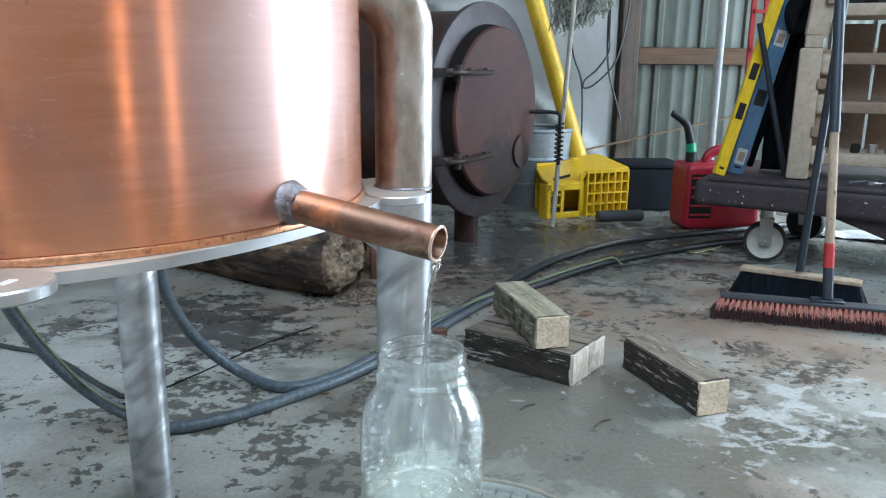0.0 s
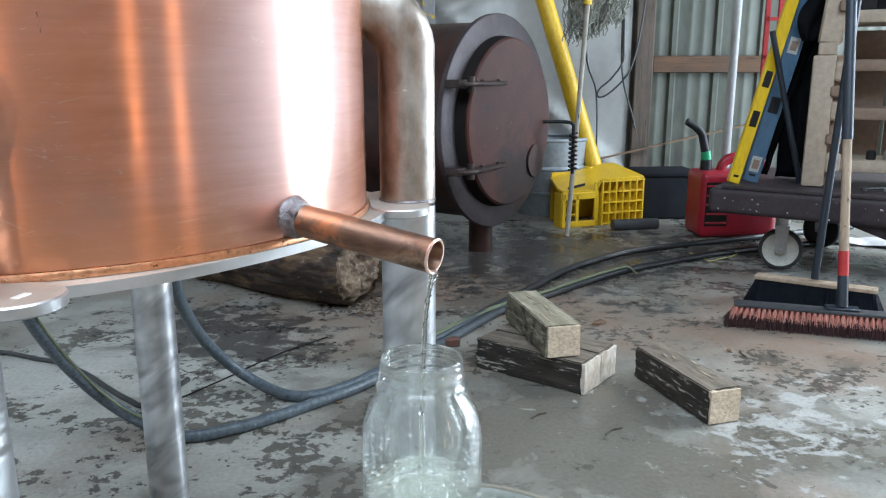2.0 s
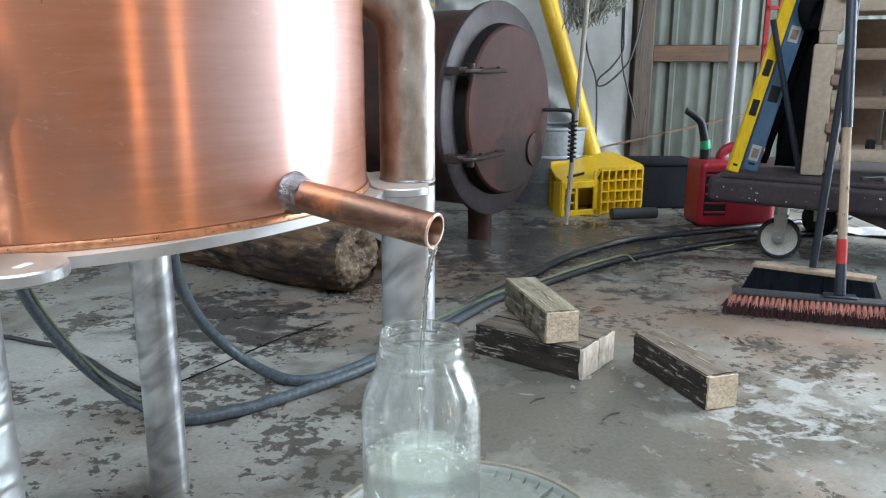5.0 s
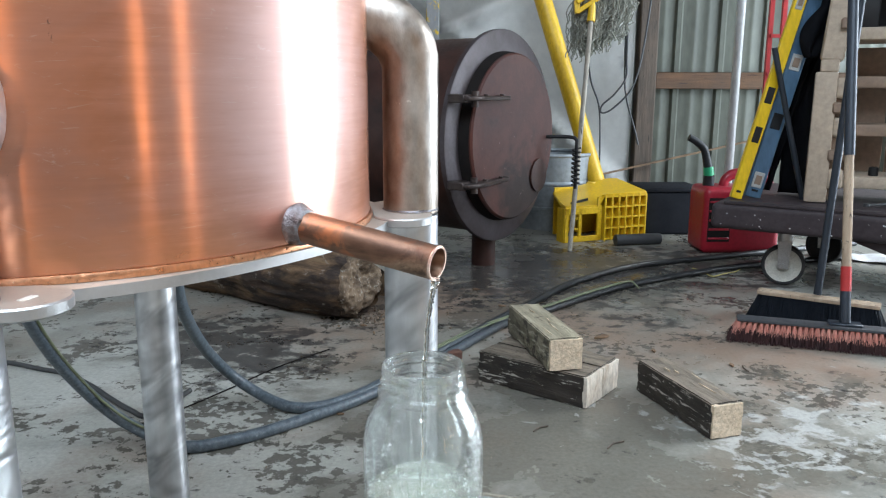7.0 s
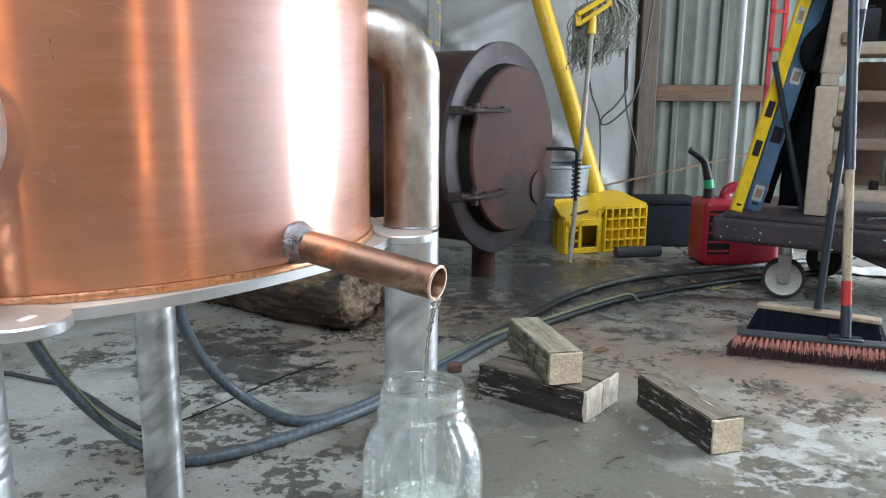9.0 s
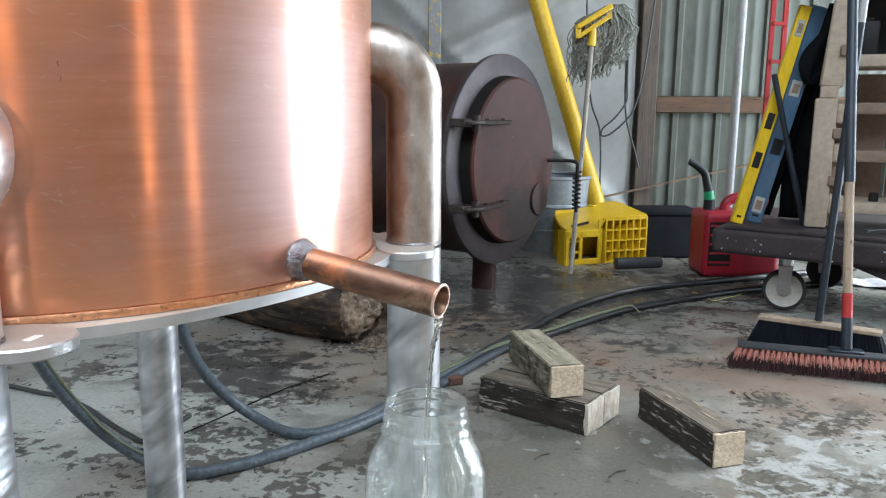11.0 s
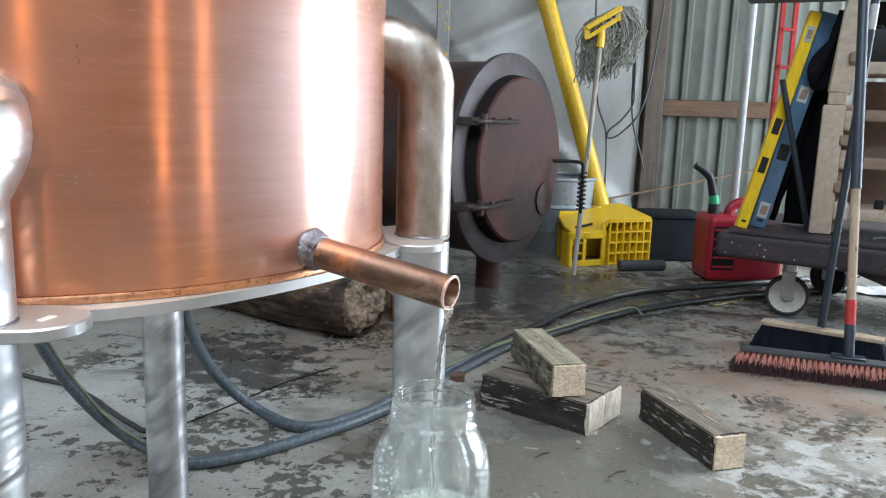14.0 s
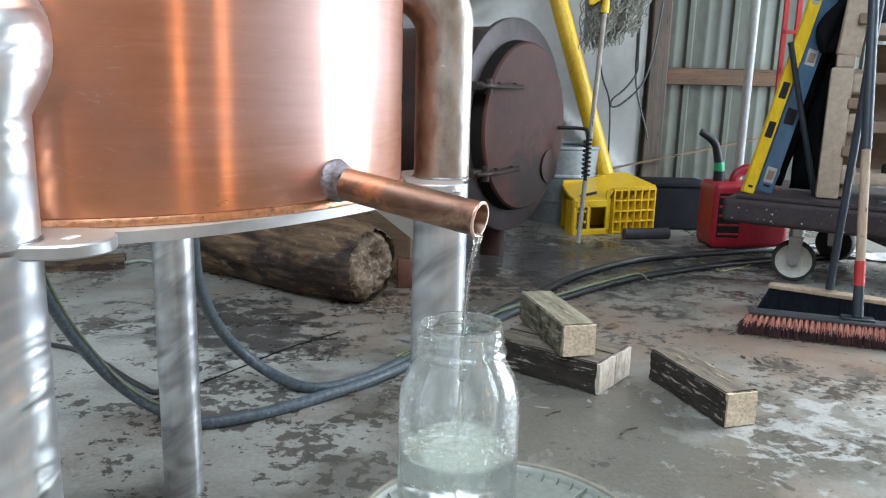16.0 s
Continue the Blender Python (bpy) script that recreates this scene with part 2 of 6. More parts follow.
    # splash marks: small ragged spots that gather in clusters
    spot = blend(t, 0.55, grain(t, 30.0, 9.0, (1, 1, 1), 0.64, 0.25), grain(t, 3.6, 5.0, (1, 1, 1), 0.55, 0.3))
    spot = blend(t, 1.0, spot, near(t, (-0.45, 1.72, 0), (0.1, g(0.035)), (0.6, g(0.0))), "ADD")
    spot = blend(t, 1.0, spot, near(t, (0.30, 1.72, 0), (0.15, g(0.055)), (0.55, g(0.0))), "SUBTRACT")
    marks = ramp(t, spot, (0.545, g(0)), (0.565, g(0.86)))
    col = blend(t, marks, col, ramp(t, cloud, (0.35, (0.066, 0.061, 0.051)), (0.65, (0.118, 0.110, 0.094))))
    # oily patches; darkening by the firebox and under the cart is painted shade
    oil_shade = grain(t, 12.0, 10.0, (0.9, 1.1, 1), 0.72, 0.4)
    for at, size, add in (((-0.66, 2.34, 0), 0.46, 0.175), ((-0.98, 2.55, 0), 0.45, 0.11), ((0.1, 3.3, 0), 0.95, 0.15), ((1.3, 3.6, 0), 0.9, 0.13), ((0.5, 3.75, 0), 0.8, 0.14), ((0.70, 2.72, 0), 0.34, 0.10)):
        oil_shade = blend(t, 1.0, oil_shade, near(t, at, (size * 0.2, g(add)), (size, g(0.0))), "ADD")
    oil_shade = ramp(t, oil_shade, (0.60, g(0)), (0.66, g(0.85)))
    col = blend(t, oil_shade, col, (0.034, 0.031, 0.031))
    # grit
    col = blend(t, ramp(t, grain(t, 60.0, 8.0, (1, 1, 1), 0.7), (0.715, g(0)), (0.73, g(0.8))), col, (0.42, 0.40, 0.36))
    col = blend(t, ramp(t, grain(t, 44.0, 8.0, (1.2, 0.9, 1), 0.7), (0.72, g(0)), (0.735, g(0.8))), col, (0.05, 0.042, 0.036))
    col = blend(t, 0.55, col, ramp(t, fine, (0.3, g(0.6)), (0.7, g(1.35))), "MULTIPLY")
    t.links.new(col, p.inputs["Base Color"])
    r = blend(t, dry, ramp(t, cloud, (0.35, g(0.26)), (0.65, g(0.46))), g(0.52))
    r = blend(t, damp_shade, r, g(0.20))
    r = blend(t, marks, r, g(0.17))
    r = blend(t, lime, r, g(0.6))
    t.links.new(r, p.inputs["Roughness"])
    p.inputs["IOR"].default_value = 1.38
    bump(t, p, fine, 0.06, 0.003)
    return m


def clear(name, ior, colour=(1, 1, 1), rough=0.0):
    m, t, p = shader(name)
    p.inputs["Base Color"].default_value = (*colour, 1)
    p.inputs["Transmission Weight"].default_value = 1.0
    p.inputs["IOR"].default_value = ior
    p.inputs["Roughness"].default_value = rough
    return m


def jar_glass():
    """Thin clear glass: gloss by Fresnel, and a faint film of splashed droplets."""
    m, t, p = shader("clear_jar_glass")
    clear_part = t.nodes.new("ShaderNodeBsdfTransparent")
    clear_part.inputs["Color"].default_value = (0.955, 0.975, 0.97, 1)
    gloss = node(t, "ShaderNodeBsdfGlossy", Roughness=0.03)
    edge = node(t, "ShaderNodeLayerWeight", Blend=0.35)
    film = node(t, "ShaderNodeBsdfDiffuse")
    film.inputs["Color"].default_value = (0.80, 0.84, 0.84, 1)
    wet = t.nodes.new("ShaderNodeMixShader")
    t.links.new(ramp(t, grain(t, 170, 8.0, (1, 1, 0.6), 0.7), (0.50, g(0.02)), (0.62, g(0.10)), (0.68, g(0.75))), wet.inputs[0])
    t.links.new(clear_part.outputs[0], wet.inputs[1])
    t.links.new(film.outputs[0], wet.inputs[2])
    mix = t.nodes.new("ShaderNodeMixShader")
    t.links.new(ramp(t, edge.outputs["Facing"], (0.0, g(0.035)), (0.50, g(0.08)), (0.78, g(0.40)), (0.92, g(0.9)), (1.0, g(1.0))), mix.inputs[0])
    t.links.new(wet.outputs[0], mix.inputs[1])
    t.links.new(gloss.outputs[0], mix.inputs[2])
    b = node(t, "ShaderNodeBump", Strength=0.12, Distance=0.002)
    t.links.new(grain(t, 45, 3.0), b.inputs["Height"])
    t.links.new(b.outputs[0], gloss.inputs["Normal"])
    p.inputs["Base Color"].default_value = (0.98, 1.0, 0.99, 1)
    p.inputs["Transmission Weight"].default_value = 1.0
    p.inputs["IOR"].default_value = 1.45
    p.inputs["Roughness"].default_value = 0.0
    whole = node(t, "ShaderNodeMixShader", Fac=0.40)
    t.links.new(p.outputs[0], whole.inputs[1])
    t.links.new(mix.outputs[0], whole.inputs[2])
    t.links.new(whole.outputs[0], t.nodes["Material Output"].inputs["Surface"])
    return m


def timber(name, dark, light, along=0, rough=(0.65, 0.85), pale=None, top=None):
    """Wood with grain along one of its own axes, grey weathering and dark checks."""
    st = [14, 14, 14]
    st[along] = 0.9
    m, t, p = shader(name)
    fibre = grain(t, 3.5, 8.0, st, 0.7, 0.2)
    stain = grain(t, 7.0, 5.0, (1, 1, 1), 0.6)
    crack = grain(t, 5.0, 9.0, st, 0.75)
    col = ramp(t, fibre, (0.3, dark), (0.7, light))
    col = blend(t, 0.6, col, ramp(t, stain, (0.3, g(0.45)), (0.7, g(1.2))), "MULTIPLY")
    if pale:
        mottle = grain(t, 24.0, 8.0, (1, 1, 1), 0.7, 0.3)
        col = blend(t, ramp(t, mottle, (0.50, g(0)), (0.60, g(0.8))), col, (0.028, 0.022, 0.016))
        st2 = [20, 20, 20]
        st2[along] = 2.6
        col = blend(t, ramp(t, grain(t, 4.5, 7.0, st2, 0.7, 0.4), (0.575, g(0)), (0.60, g(0.85))), col, pale)
    # upward faces take a paler colour than the sides, light put into the paint
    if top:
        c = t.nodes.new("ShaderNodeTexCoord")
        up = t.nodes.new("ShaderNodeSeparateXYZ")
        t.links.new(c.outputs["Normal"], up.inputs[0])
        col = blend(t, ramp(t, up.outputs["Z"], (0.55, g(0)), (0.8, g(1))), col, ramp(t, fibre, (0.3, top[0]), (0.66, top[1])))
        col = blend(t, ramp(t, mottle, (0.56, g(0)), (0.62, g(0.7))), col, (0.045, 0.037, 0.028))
    col = blend(t, ramp(t, crack, (0.58, g(0)), (0.63, g(0.92))), col, (0.012, 0.011, 0.009))
    t.links.new(col, p.inputs["Base Color"])
    t.links.new(ramp(t, stain, (0.3, g(rough[0])), (0.7, g(rough[1]))), p.inputs["Roughness"])
    bump(t, p, fibre, 0.8, 0.005)
    return m


def ground_steel(name, dull, bright, rough, depth, bands):
    """Pipe cleaned with a grinder: slanting swirl marks, dull and bright by turns."""
    m, t, p = shader(name)
    swirl = slanted(t, (0.1, 0.62, 0.1), 1.0, (8, 8, bands), 2.0, 0.7)
    fine = grain(t, 60, 5.0, (1, 1, 0.3))
    col = ramp(t, swirl, (0.3, dull), (0.7, bright))
    col = blend(t, 0.35, col, ramp(t, fine, (0.3, g(0.7)), (0.7, g(1.15))), "MULTIPLY")
    t.links.new(col, p.inputs["Base Color"])
    t.links.new(ramp(t, swirl, (0.3, g(rough[0])), (0.7, g(rough[1]))), p.inputs["Roughness"])
    p.inputs["Metallic"].default_value = 1.0
    bump(t, p, swirl, depth, 0.008)
    return m


def tarnished_pipe():
    """Old copper pipe: brown-grey tarnish wiped lengthwise, bare orange where the torch was, black at the lip."""
    m, t, p = shader("tarnished_copper_pipe")
    wipe = slanted(t, (0.0, 0.0, 0.445), 14.0, (0.5, 2.5, 2.5), 6.0, 0.5)
    cloud = grain(t, 30, 7.0, (1, 1, 1), 0.68, 0.5)
    col = ramp(t, wipe, (0.34, (0.13, 0.072, 0.050)), (0.52, (0.27, 0.148, 0.096)), (0.68, (0.42, 0.285, 0.20)))
    col = blend(t, 0.5, col, ramp(t, cloud, (0.3, g(0.55)), (0.7, g(1.3))), "MULTIPLY")
    bare = blend(t, 1.0, cloud, near(t, (0.345, -0.205, 0.685), (0.012, g(0.20)), (0.045, g(0.0))), "ADD")
    col = blend(t, ramp(t, bare, (0.60, g(0)), (0.76, g(0.7))), col, (0.62, 0.21, 0.085))
    burnt = blend(t, 1.0, cloud, near(t, (0.432, -0.250, 0.655), (0.008, g(0.22)), (0.032, g(0.0))), "ADD")
    col = blend(t, ramp(t, burnt, (0.60, g(0)), (0.76, g(0.9))), col, (0.040, 0.024, 0.020))
    t.links.new(col, p.inputs["Base Color"])
    p.inputs["Metallic"].default_value = 0.85
    t.links.new(ramp(t, cloud, (0.3, g(0.36)), (0.7, g(0.58))), p.inputs["Roughness"])
    bump(t, p, cloud, 0.15, 0.001)
    return m


def stripped_bark():
    """A log half stripped of its bark: tan wood along the top, black wet bark, pale flakes of lichen."""
    m, t, p = shader("stripped_log")
    fibre = grain(t, 4.0, 9.0, (1.2, 9, 9), 0.7, 0.4)
    cloud = grain(t, 6.5, 8.0, (0.6, 1, 1), 0.66, 0.5)
    flake = grain(t, 13.0, 9.0, (0.7, 1.2, 1.2), 0.7, 0.6)
    wood = ramp(t, fibre, (0.32, (0.045, 0.026, 0.016)), (0.55, (0.17, 0.105, 0.056)), (0.72, (0.29, 0.20, 0.115)))
    bark = ramp(t, fibre, (0.35, (0.010, 0.007, 0.006)), (0.7, (0.062, 0.036, 0.024)))
    col = blend(t, ramp(t, cloud, (0.44, g(0)), (0.56, g(1))), wood, bark)
    col = blend(t, ramp(t, flake, (0.60, g(0)), (0.65, g(0.75))), col, (0.30, 0.26, 0.22))
    t.links.new(col, p.inputs["Base Color"])
    t.links.new(ramp(t, cloud, (0.3, g(0.6)), (0.7, g(0.85))), p.inputs["Roughness"])
    bump(t, p, flake, 0.8, 0.010)
    return m


def dusty_plate():
    """Flame-cut steel plate: bare bright edges, tan dust and grit settled on the flat."""
    m, t, p = shader("dusty_steel_plate")
    patch = grain(t, 16, 6.0, (1, 1, 1), 0.65)
    grit = grain(t, 190, 6.0, (1, 1, 1), 0.7)
    steel = ramp(t, patch, (0.3, (0.40, 0.40, 0.40)), (0.7, (0.60, 0.60, 0.60)))
    dust = ramp(t, patch, (0.3, (0.31, 0.265, 0.225)), (0.7, (0.45, 0.40, 0.35)))
    dust = blend(t, ramp(t, grit, (0.62, g(0)), (0.66, g(0.7))), dust, (0.16, 0.12, 0.095))
    c = t.nodes.new("ShaderNodeTexCoord")
    up = t.nodes.new("ShaderNodeSeparateXYZ")
    t.links.new(c.outputs["Normal"], up.inputs[0])
    flat = ramp(t, up.outputs["Z"], (0.75, g(0)), (0.95, g(1)))
    t.links.new(blend(t, flat, steel, dust), p.inputs["Base Color"])
    t.links.new(blend(t, flat, g(0.85), g(0.25)), p.inputs["Metallic"])
    t.links.new(ramp(t, patch, (0.3, g(0.36)), (0.7, g(0.55))), p.inputs["Roughness"])
    bump(t, p, grit, 0.12, 0.002)
    return m


COPPER = copper_sheet()
COPPER_PIPE = tarnished_pipe()
COPPER_EDGE = surface("bright_copper_edge", (0.80, 0.42, 0.24), (0.68, 0.33, 0.18), 20, (0.25, 0.4), 1.0)
STEEL = ground_steel("ground_steel_pipe", (0.33, 0.34, 0.36), (0.84, 0.86, 0.89), (0.46, 0.32), 0.25, 22)
# nearest pipe: stronger swirl marks, and its glare put into a paler colour
STEEL_LIT = ground_steel("lit_ground_steel", (0.42, 0.43, 0.46), (0.92, 0.93, 0.95), (0.48, 0.28), 0.85, 32)
STEEL_STAINED = surface("heat_stained_steel_pipe", (0.58, 0.56, 0.53), (0.36, 0.29, 0.235), 9, (0.34, 0.54), 1.0, (1, 1, 0.6), 0.22, 7, ((0.80, 0.77, 0.72), 0.66), 0.0, 0.6)
DARK_STEEL = surface("sooty_steel", (0.085, 0.064, 0.058), (0.038, 0.029, 0.028), 12, (0.35, 0.5), 0.6, (1, 1, 1), 0.15, 8)
# flat black, also used for the shade ring round the firebox door
FLAT_BLACK = surface("soot", (0.010, 0.009, 0.009), (0.018, 0.015, 0.014), 12, (0.8, 0.95), 0, (1, 1, 1), 0.2, spec=0.15)
PLATE = dusty_plate()
HEWN = timber("hewn_tan_timber", (0.12, 0.075, 0.042), (0.25, 0.165, 0.095), 0)
WELD = surface("burnt_weld", (0.36, 0.37, 0.40), (0.10, 0.075, 0.07), 60, (0.3, 0.5), 0.9, (1, 1, 1), 0.6, 4)
CONCRETE = wet_concrete()
GLASS = jar_glass()
SPIRIT = clear("clear_spirit", 1.35, (0.985, 1.0, 0.985))
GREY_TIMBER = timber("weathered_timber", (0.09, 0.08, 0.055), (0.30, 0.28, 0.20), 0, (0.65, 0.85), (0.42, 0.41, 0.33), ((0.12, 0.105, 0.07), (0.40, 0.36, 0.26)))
# side colour taken down to near black to stand for their shade
DARK_TIMBER = timber("wet_shaded_timber", (0.007, 0.006, 0.005), (0.040, 0.031, 0.024), 0, (0.55, 0.8), (0.46, 0.44, 0.39), ((0.05, 0.042, 0.033), (0.26, 0.215, 0.165)))
END_GRAIN = surface("sawn_end_grain", (0.68, 0.565, 0.42), (0.52, 0.405, 0.28), 22, (0.7, 0.9), 0, (1, 0.9, 1.2), 0.8, 5, ((0.11, 0.07, 0.045), 0.64), 0.0, 0.75)
PALE_END = surface("pale_split_end", (0.78, 0.74, 0.66), (0.42, 0.34, 0.26), 13, (0.7, 0.9), 0, (1, 1.4, 0.7), 0.6, 6, ((0.14, 0.085, 0.055), 0.66), 0.0, 0.6)
BARK = stripped_bark()
LOG_END = surface("rotten_log_end", (0.30, 0.215, 0.14), (0.040, 0.026, 0.018), 15, (0.75, 0.92), 0, (1, 1, 1), 0.9, 5, ((0.34, 0.32, 0.28), 0.58), 0.0, 0.8)
RUST_PAINT = surface("rusty_brown_primer", (0.062, 0.027, 0.021), (0.018, 0.010, 0.009), 5, (0.40, 0.55), 0.0, (1, 1, 1), 0.14, 12, ((0.30, 0.25, 0.22), 0.69), spec=0.35)
FLANGE = surface("blued_steel_flange", (0.100, 0.086, 0.094), (0.034, 0.023, 0.023), 4.5, (0.38, 0.52), 0.35, (1, 1, 1), 0.1, 12, ((0.20, 0.10, 0.06), 0.70))
BLACK = surface("black_plastic", (0.010, 0.011, 0.012), (0.018, 0.018, 0.020), 12, (0.4, 0.6), 0, (1, 1, 1), 0.1, spec=0.3)
SHEET_METAL = surface("galvanised_sheet", (0.124, 0.131, 0.104), (0.064, 0.068, 0.054), 3, (0.45, 0.6), 0.1, (1, 1, 0.35), 0.05, 9, ((0.10, 0.075, 0.05), 0.70))
TARP = surface("white_tarpaulin", (0.72, 0.715, 0.69), (0.58, 0.575, 0.55), 1.5, (0.45, 0.6), 0, (1, 1, 1), 0.1, 14, None, 0.0, 0.15)
POST = timber("brown_post", (0.06, 0.045, 0.034), (0.125, 0.09, 0.065), 2)
GIRT = timber("pine_girt", (0.068, 0.034, 0.016), (0.135, 0.070, 0.034), 0)
# unseen walls: white bounces fill light, brown tints the reflections in the copper
BOUNCE_WALL = surface("white_bounce_lining", (0.70, 0.70, 0.69), (0.60, 0.60, 0.59), 1.3, (0.5, 0.7), 0)
DARK_WALL = surface("brown_unseen_lining", (0.29, 0.24, 0.20), (0.19, 0.155, 0.13), 1.3, (0.5, 0.7), 0.1)

# ---- the shed ----
X0, X1, Y0, Y1, TOP = -5.0, 4.1, -4.1, 5.4, 4.2
bm = BM()
box(bm, (0, 0, -0.1), (60, 60, 0.2))
tagged(part("floor", bm, CONCRETE), "wet grey concrete slab with chalky and muddy patches", "floor", kind="structure")


def wall_run(name, p, q, z0, z1, mat, label):
    """An upright wall 0.1 thick from p to q."""
    bm = BM()
    p, q = Vector((*p, 0)), Vector((*q, 0))
    d = q - p
    box(bm, (p + q) / 2 + Vector((0, 0, (z0 + z1) / 2)), (d.length, 0.1, z1 - z0), Matrix.Rotation(math.atan2(d.y, d.x), 3, "Z"))
    return tagged(part(name, bm, mat), label, "wall", kind="structure")


wall_run("wall_west", (X0, Y0), (X0, Y1), 0, TOP, BOUNCE_WALL, "unseen shed wall, its colour set to shape the light")
EAST = "unseen wall beside the open door, its colour set to shape reflections"
wall_run("wall_east_a", (X1, Y0), (X1, -3.33), 0, TOP, DARK_WALL, EAST)
wall_run("wall_east_b", (X1, -3.07), (X1, -1.61), 0, TOP, DARK_WALL, EAST)
wall_run("wall_east_c", (X1, -1.39), (X1, 2.05), 0, TOP, DARK_WALL, EAST)
wall_run("wall_east_d", (X1, 4.75), (X1, Y1), 0, TOP, DARK_WALL, EAST)
wall_run("wall_east_lintel", (X1, 2.05), (X1, 4.75), 3.25, TOP, DARK_WALL, EAST)
wall_run("wall_east_lintel_b", (X1, -3.33), (X1, -3.07), 2.6, TOP, DARK_WALL, EAST)
wall_run("wall_east_lintel_c", (X1, -1.61), (X1, -1.39), 2.6, TOP, DARK_WALL, EAST)
SOUTH = "unseen shed wall, its colour set to shape the light"
wall_run("wall_south_a", (X0, Y0), (0.15, Y0), 0, TOP, DARK_WALL, SOUTH)
wall_run("wall_south_b", (0.45, Y0), (X1, Y0), 0, TOP, DARK_WALL, SOUTH)
wall_run("wall_south_lintel", (0.15, Y0), (0.45, Y0), 2.6, TOP, DARK_WALL, SOUTH)
# unseen roof, left open for the added overhead lamp
bm = BM()
for x0, x1, y0, y1 in ((X0 - 0.1, X1 + 0.1, 0.65, Y1 + 0.1), (X0 - 0.1, X1 + 0.1, Y0 - 0.1, -3.25), (X0 - 0.1, -1.95, -3.25, 0.65), (2.35, X1 + 0.1, -3.25, 0.65)):
    box(bm, ((x0 + x1) / 2, (y0 + y1) / 2, TOP + 0.06), (x1 - x0, y1 - y0, 0.1))
tagged(part("ceiling", bm, DARK_WALL), "dull brown roof lining, unseen, with a hole for the added overhead lamp", "ceiling", kind="structure")


def ribbed_wall():
    """Galvanised sheets with upright ribs, lapped side by side."""
    wall = thing("wall_north", (0, 5.32, 0), "weathered galvanised corrugated metal wall", "wall")
    tagged(wall, kind="structure")
    pitch = 0.285
    shape = [(0.0, 0.0), (0.014, 0.019), (0.043, 0.019), (0.057, 0.0), (0.12, 0.0), (0.127, 0.0025), (0.145, 0.0025), (0.152, 0.0), (0.205, 0.0), (0.212, 0.0025), (0.230, 0.0025), (0.237, 0.0)]
    x = 1.332 - 22 * pitch
    k = 0
    while x < X1:
        bm = BM()
        pts = []
        for r in range(3):
            pts += [(x + r * pitch + u, -d) for u, d in shape]
        pts.append((x + 3 * pitch + 0.012, 0.0))
        off = -0.0015 * (k % 2)
        lo = [bm.verts.new((u, d + off, 0)) for u, d in pts]
        hi = [bm.verts.new((u, d + off, TOP)) for u, d in pts]
        for i in range(len(lo) - 1):
            bm.faces.new((lo[i], lo[i + 1], hi[i + 1], hi[i]))
        part("sheet", bm, SHEET_METAL, wall, sharp=20)
        x += 3 * pitch
        k += 1
    return wall


ribbed_wall()
wall_run("wall_north_backing", (X0, Y1 + 0.02), (X1, Y1 + 0.02), 0, TOP, DARK_WALL, "plain outer skin behind the metal wall")
bm = BM()
box(bm, (2.65, 5.272, 0.886), (2.86, 0.04, 0.108), None, 0.004)
tagged(part("girt", bm, GIRT), "rough sawn pine rail nailed across the metal wall", "rail", kind="structure")
bm = BM()
box(bm, (1.135, 5.19, 2.1), (0.12, 0.12, 4.2), Matrix.Rotation(radians(0), 3, "Y"), 0.008)
tagged(part("post", bm, POST), "rough brown timber wall post", "post", kind="structure")


def tarp():
    """A white sheet hung over the wall, with slack folds."""
    bm = BM()
    nx, nz = 180, 130
    w, h = 6.0, TOP
    grid = []
    for j in range(nz + 1):
        row = []
        for i in range(nx + 1):
            x, z = -4.95 + w * i / nx, 0.02 + (h - 0.05) * j / nz
            fold = 0.035 * math.sin(9 * x + 1.5 * z) * noise.noise((x * 0.7, z * 0.5, 3)) + 0.05 * noise.noise((x * 1.6, z * 0.9, 7))
            fold += 0.10 * math.exp(-((z - 1.28 - 0.47 * x) / 0.06) ** 2) + 0.05 * math.exp(-((z - 0.55 + 0.9 * (x - 0.6)) / 0.05) ** 2)
            row.append(bm.verts.new((x, 5.16 - fold, z)))
        grid.append(row)
    for j in range(nz):
        for i in range(nx):
            bm.faces.new((grid[j][i], grid[j][i + 1], grid[j + 1][i + 1], grid[j + 1][i]))
    bmesh.ops.solidify(bm, geom=bm.faces[:], thickness=0.002)
    tagged(part("tarpaulin", bm, TARP, sharp=180), "white tarpaulin hung in slack folds against the wall", "tarpaulin")


tarp()

# ---- the still ----
CX, CY, RV = -0.447, 0.953, 0.355
LEG_R, LEG_RING, LEG_A = 0.0365, 0.411, 12.2
PLATE_Z = 0.663


PALE_METAL = surface("pale_metal", (0.78, 0.75, 0.70), (0.66, 0.60, 0.52), 60, (0.4, 0.55), 0.2)


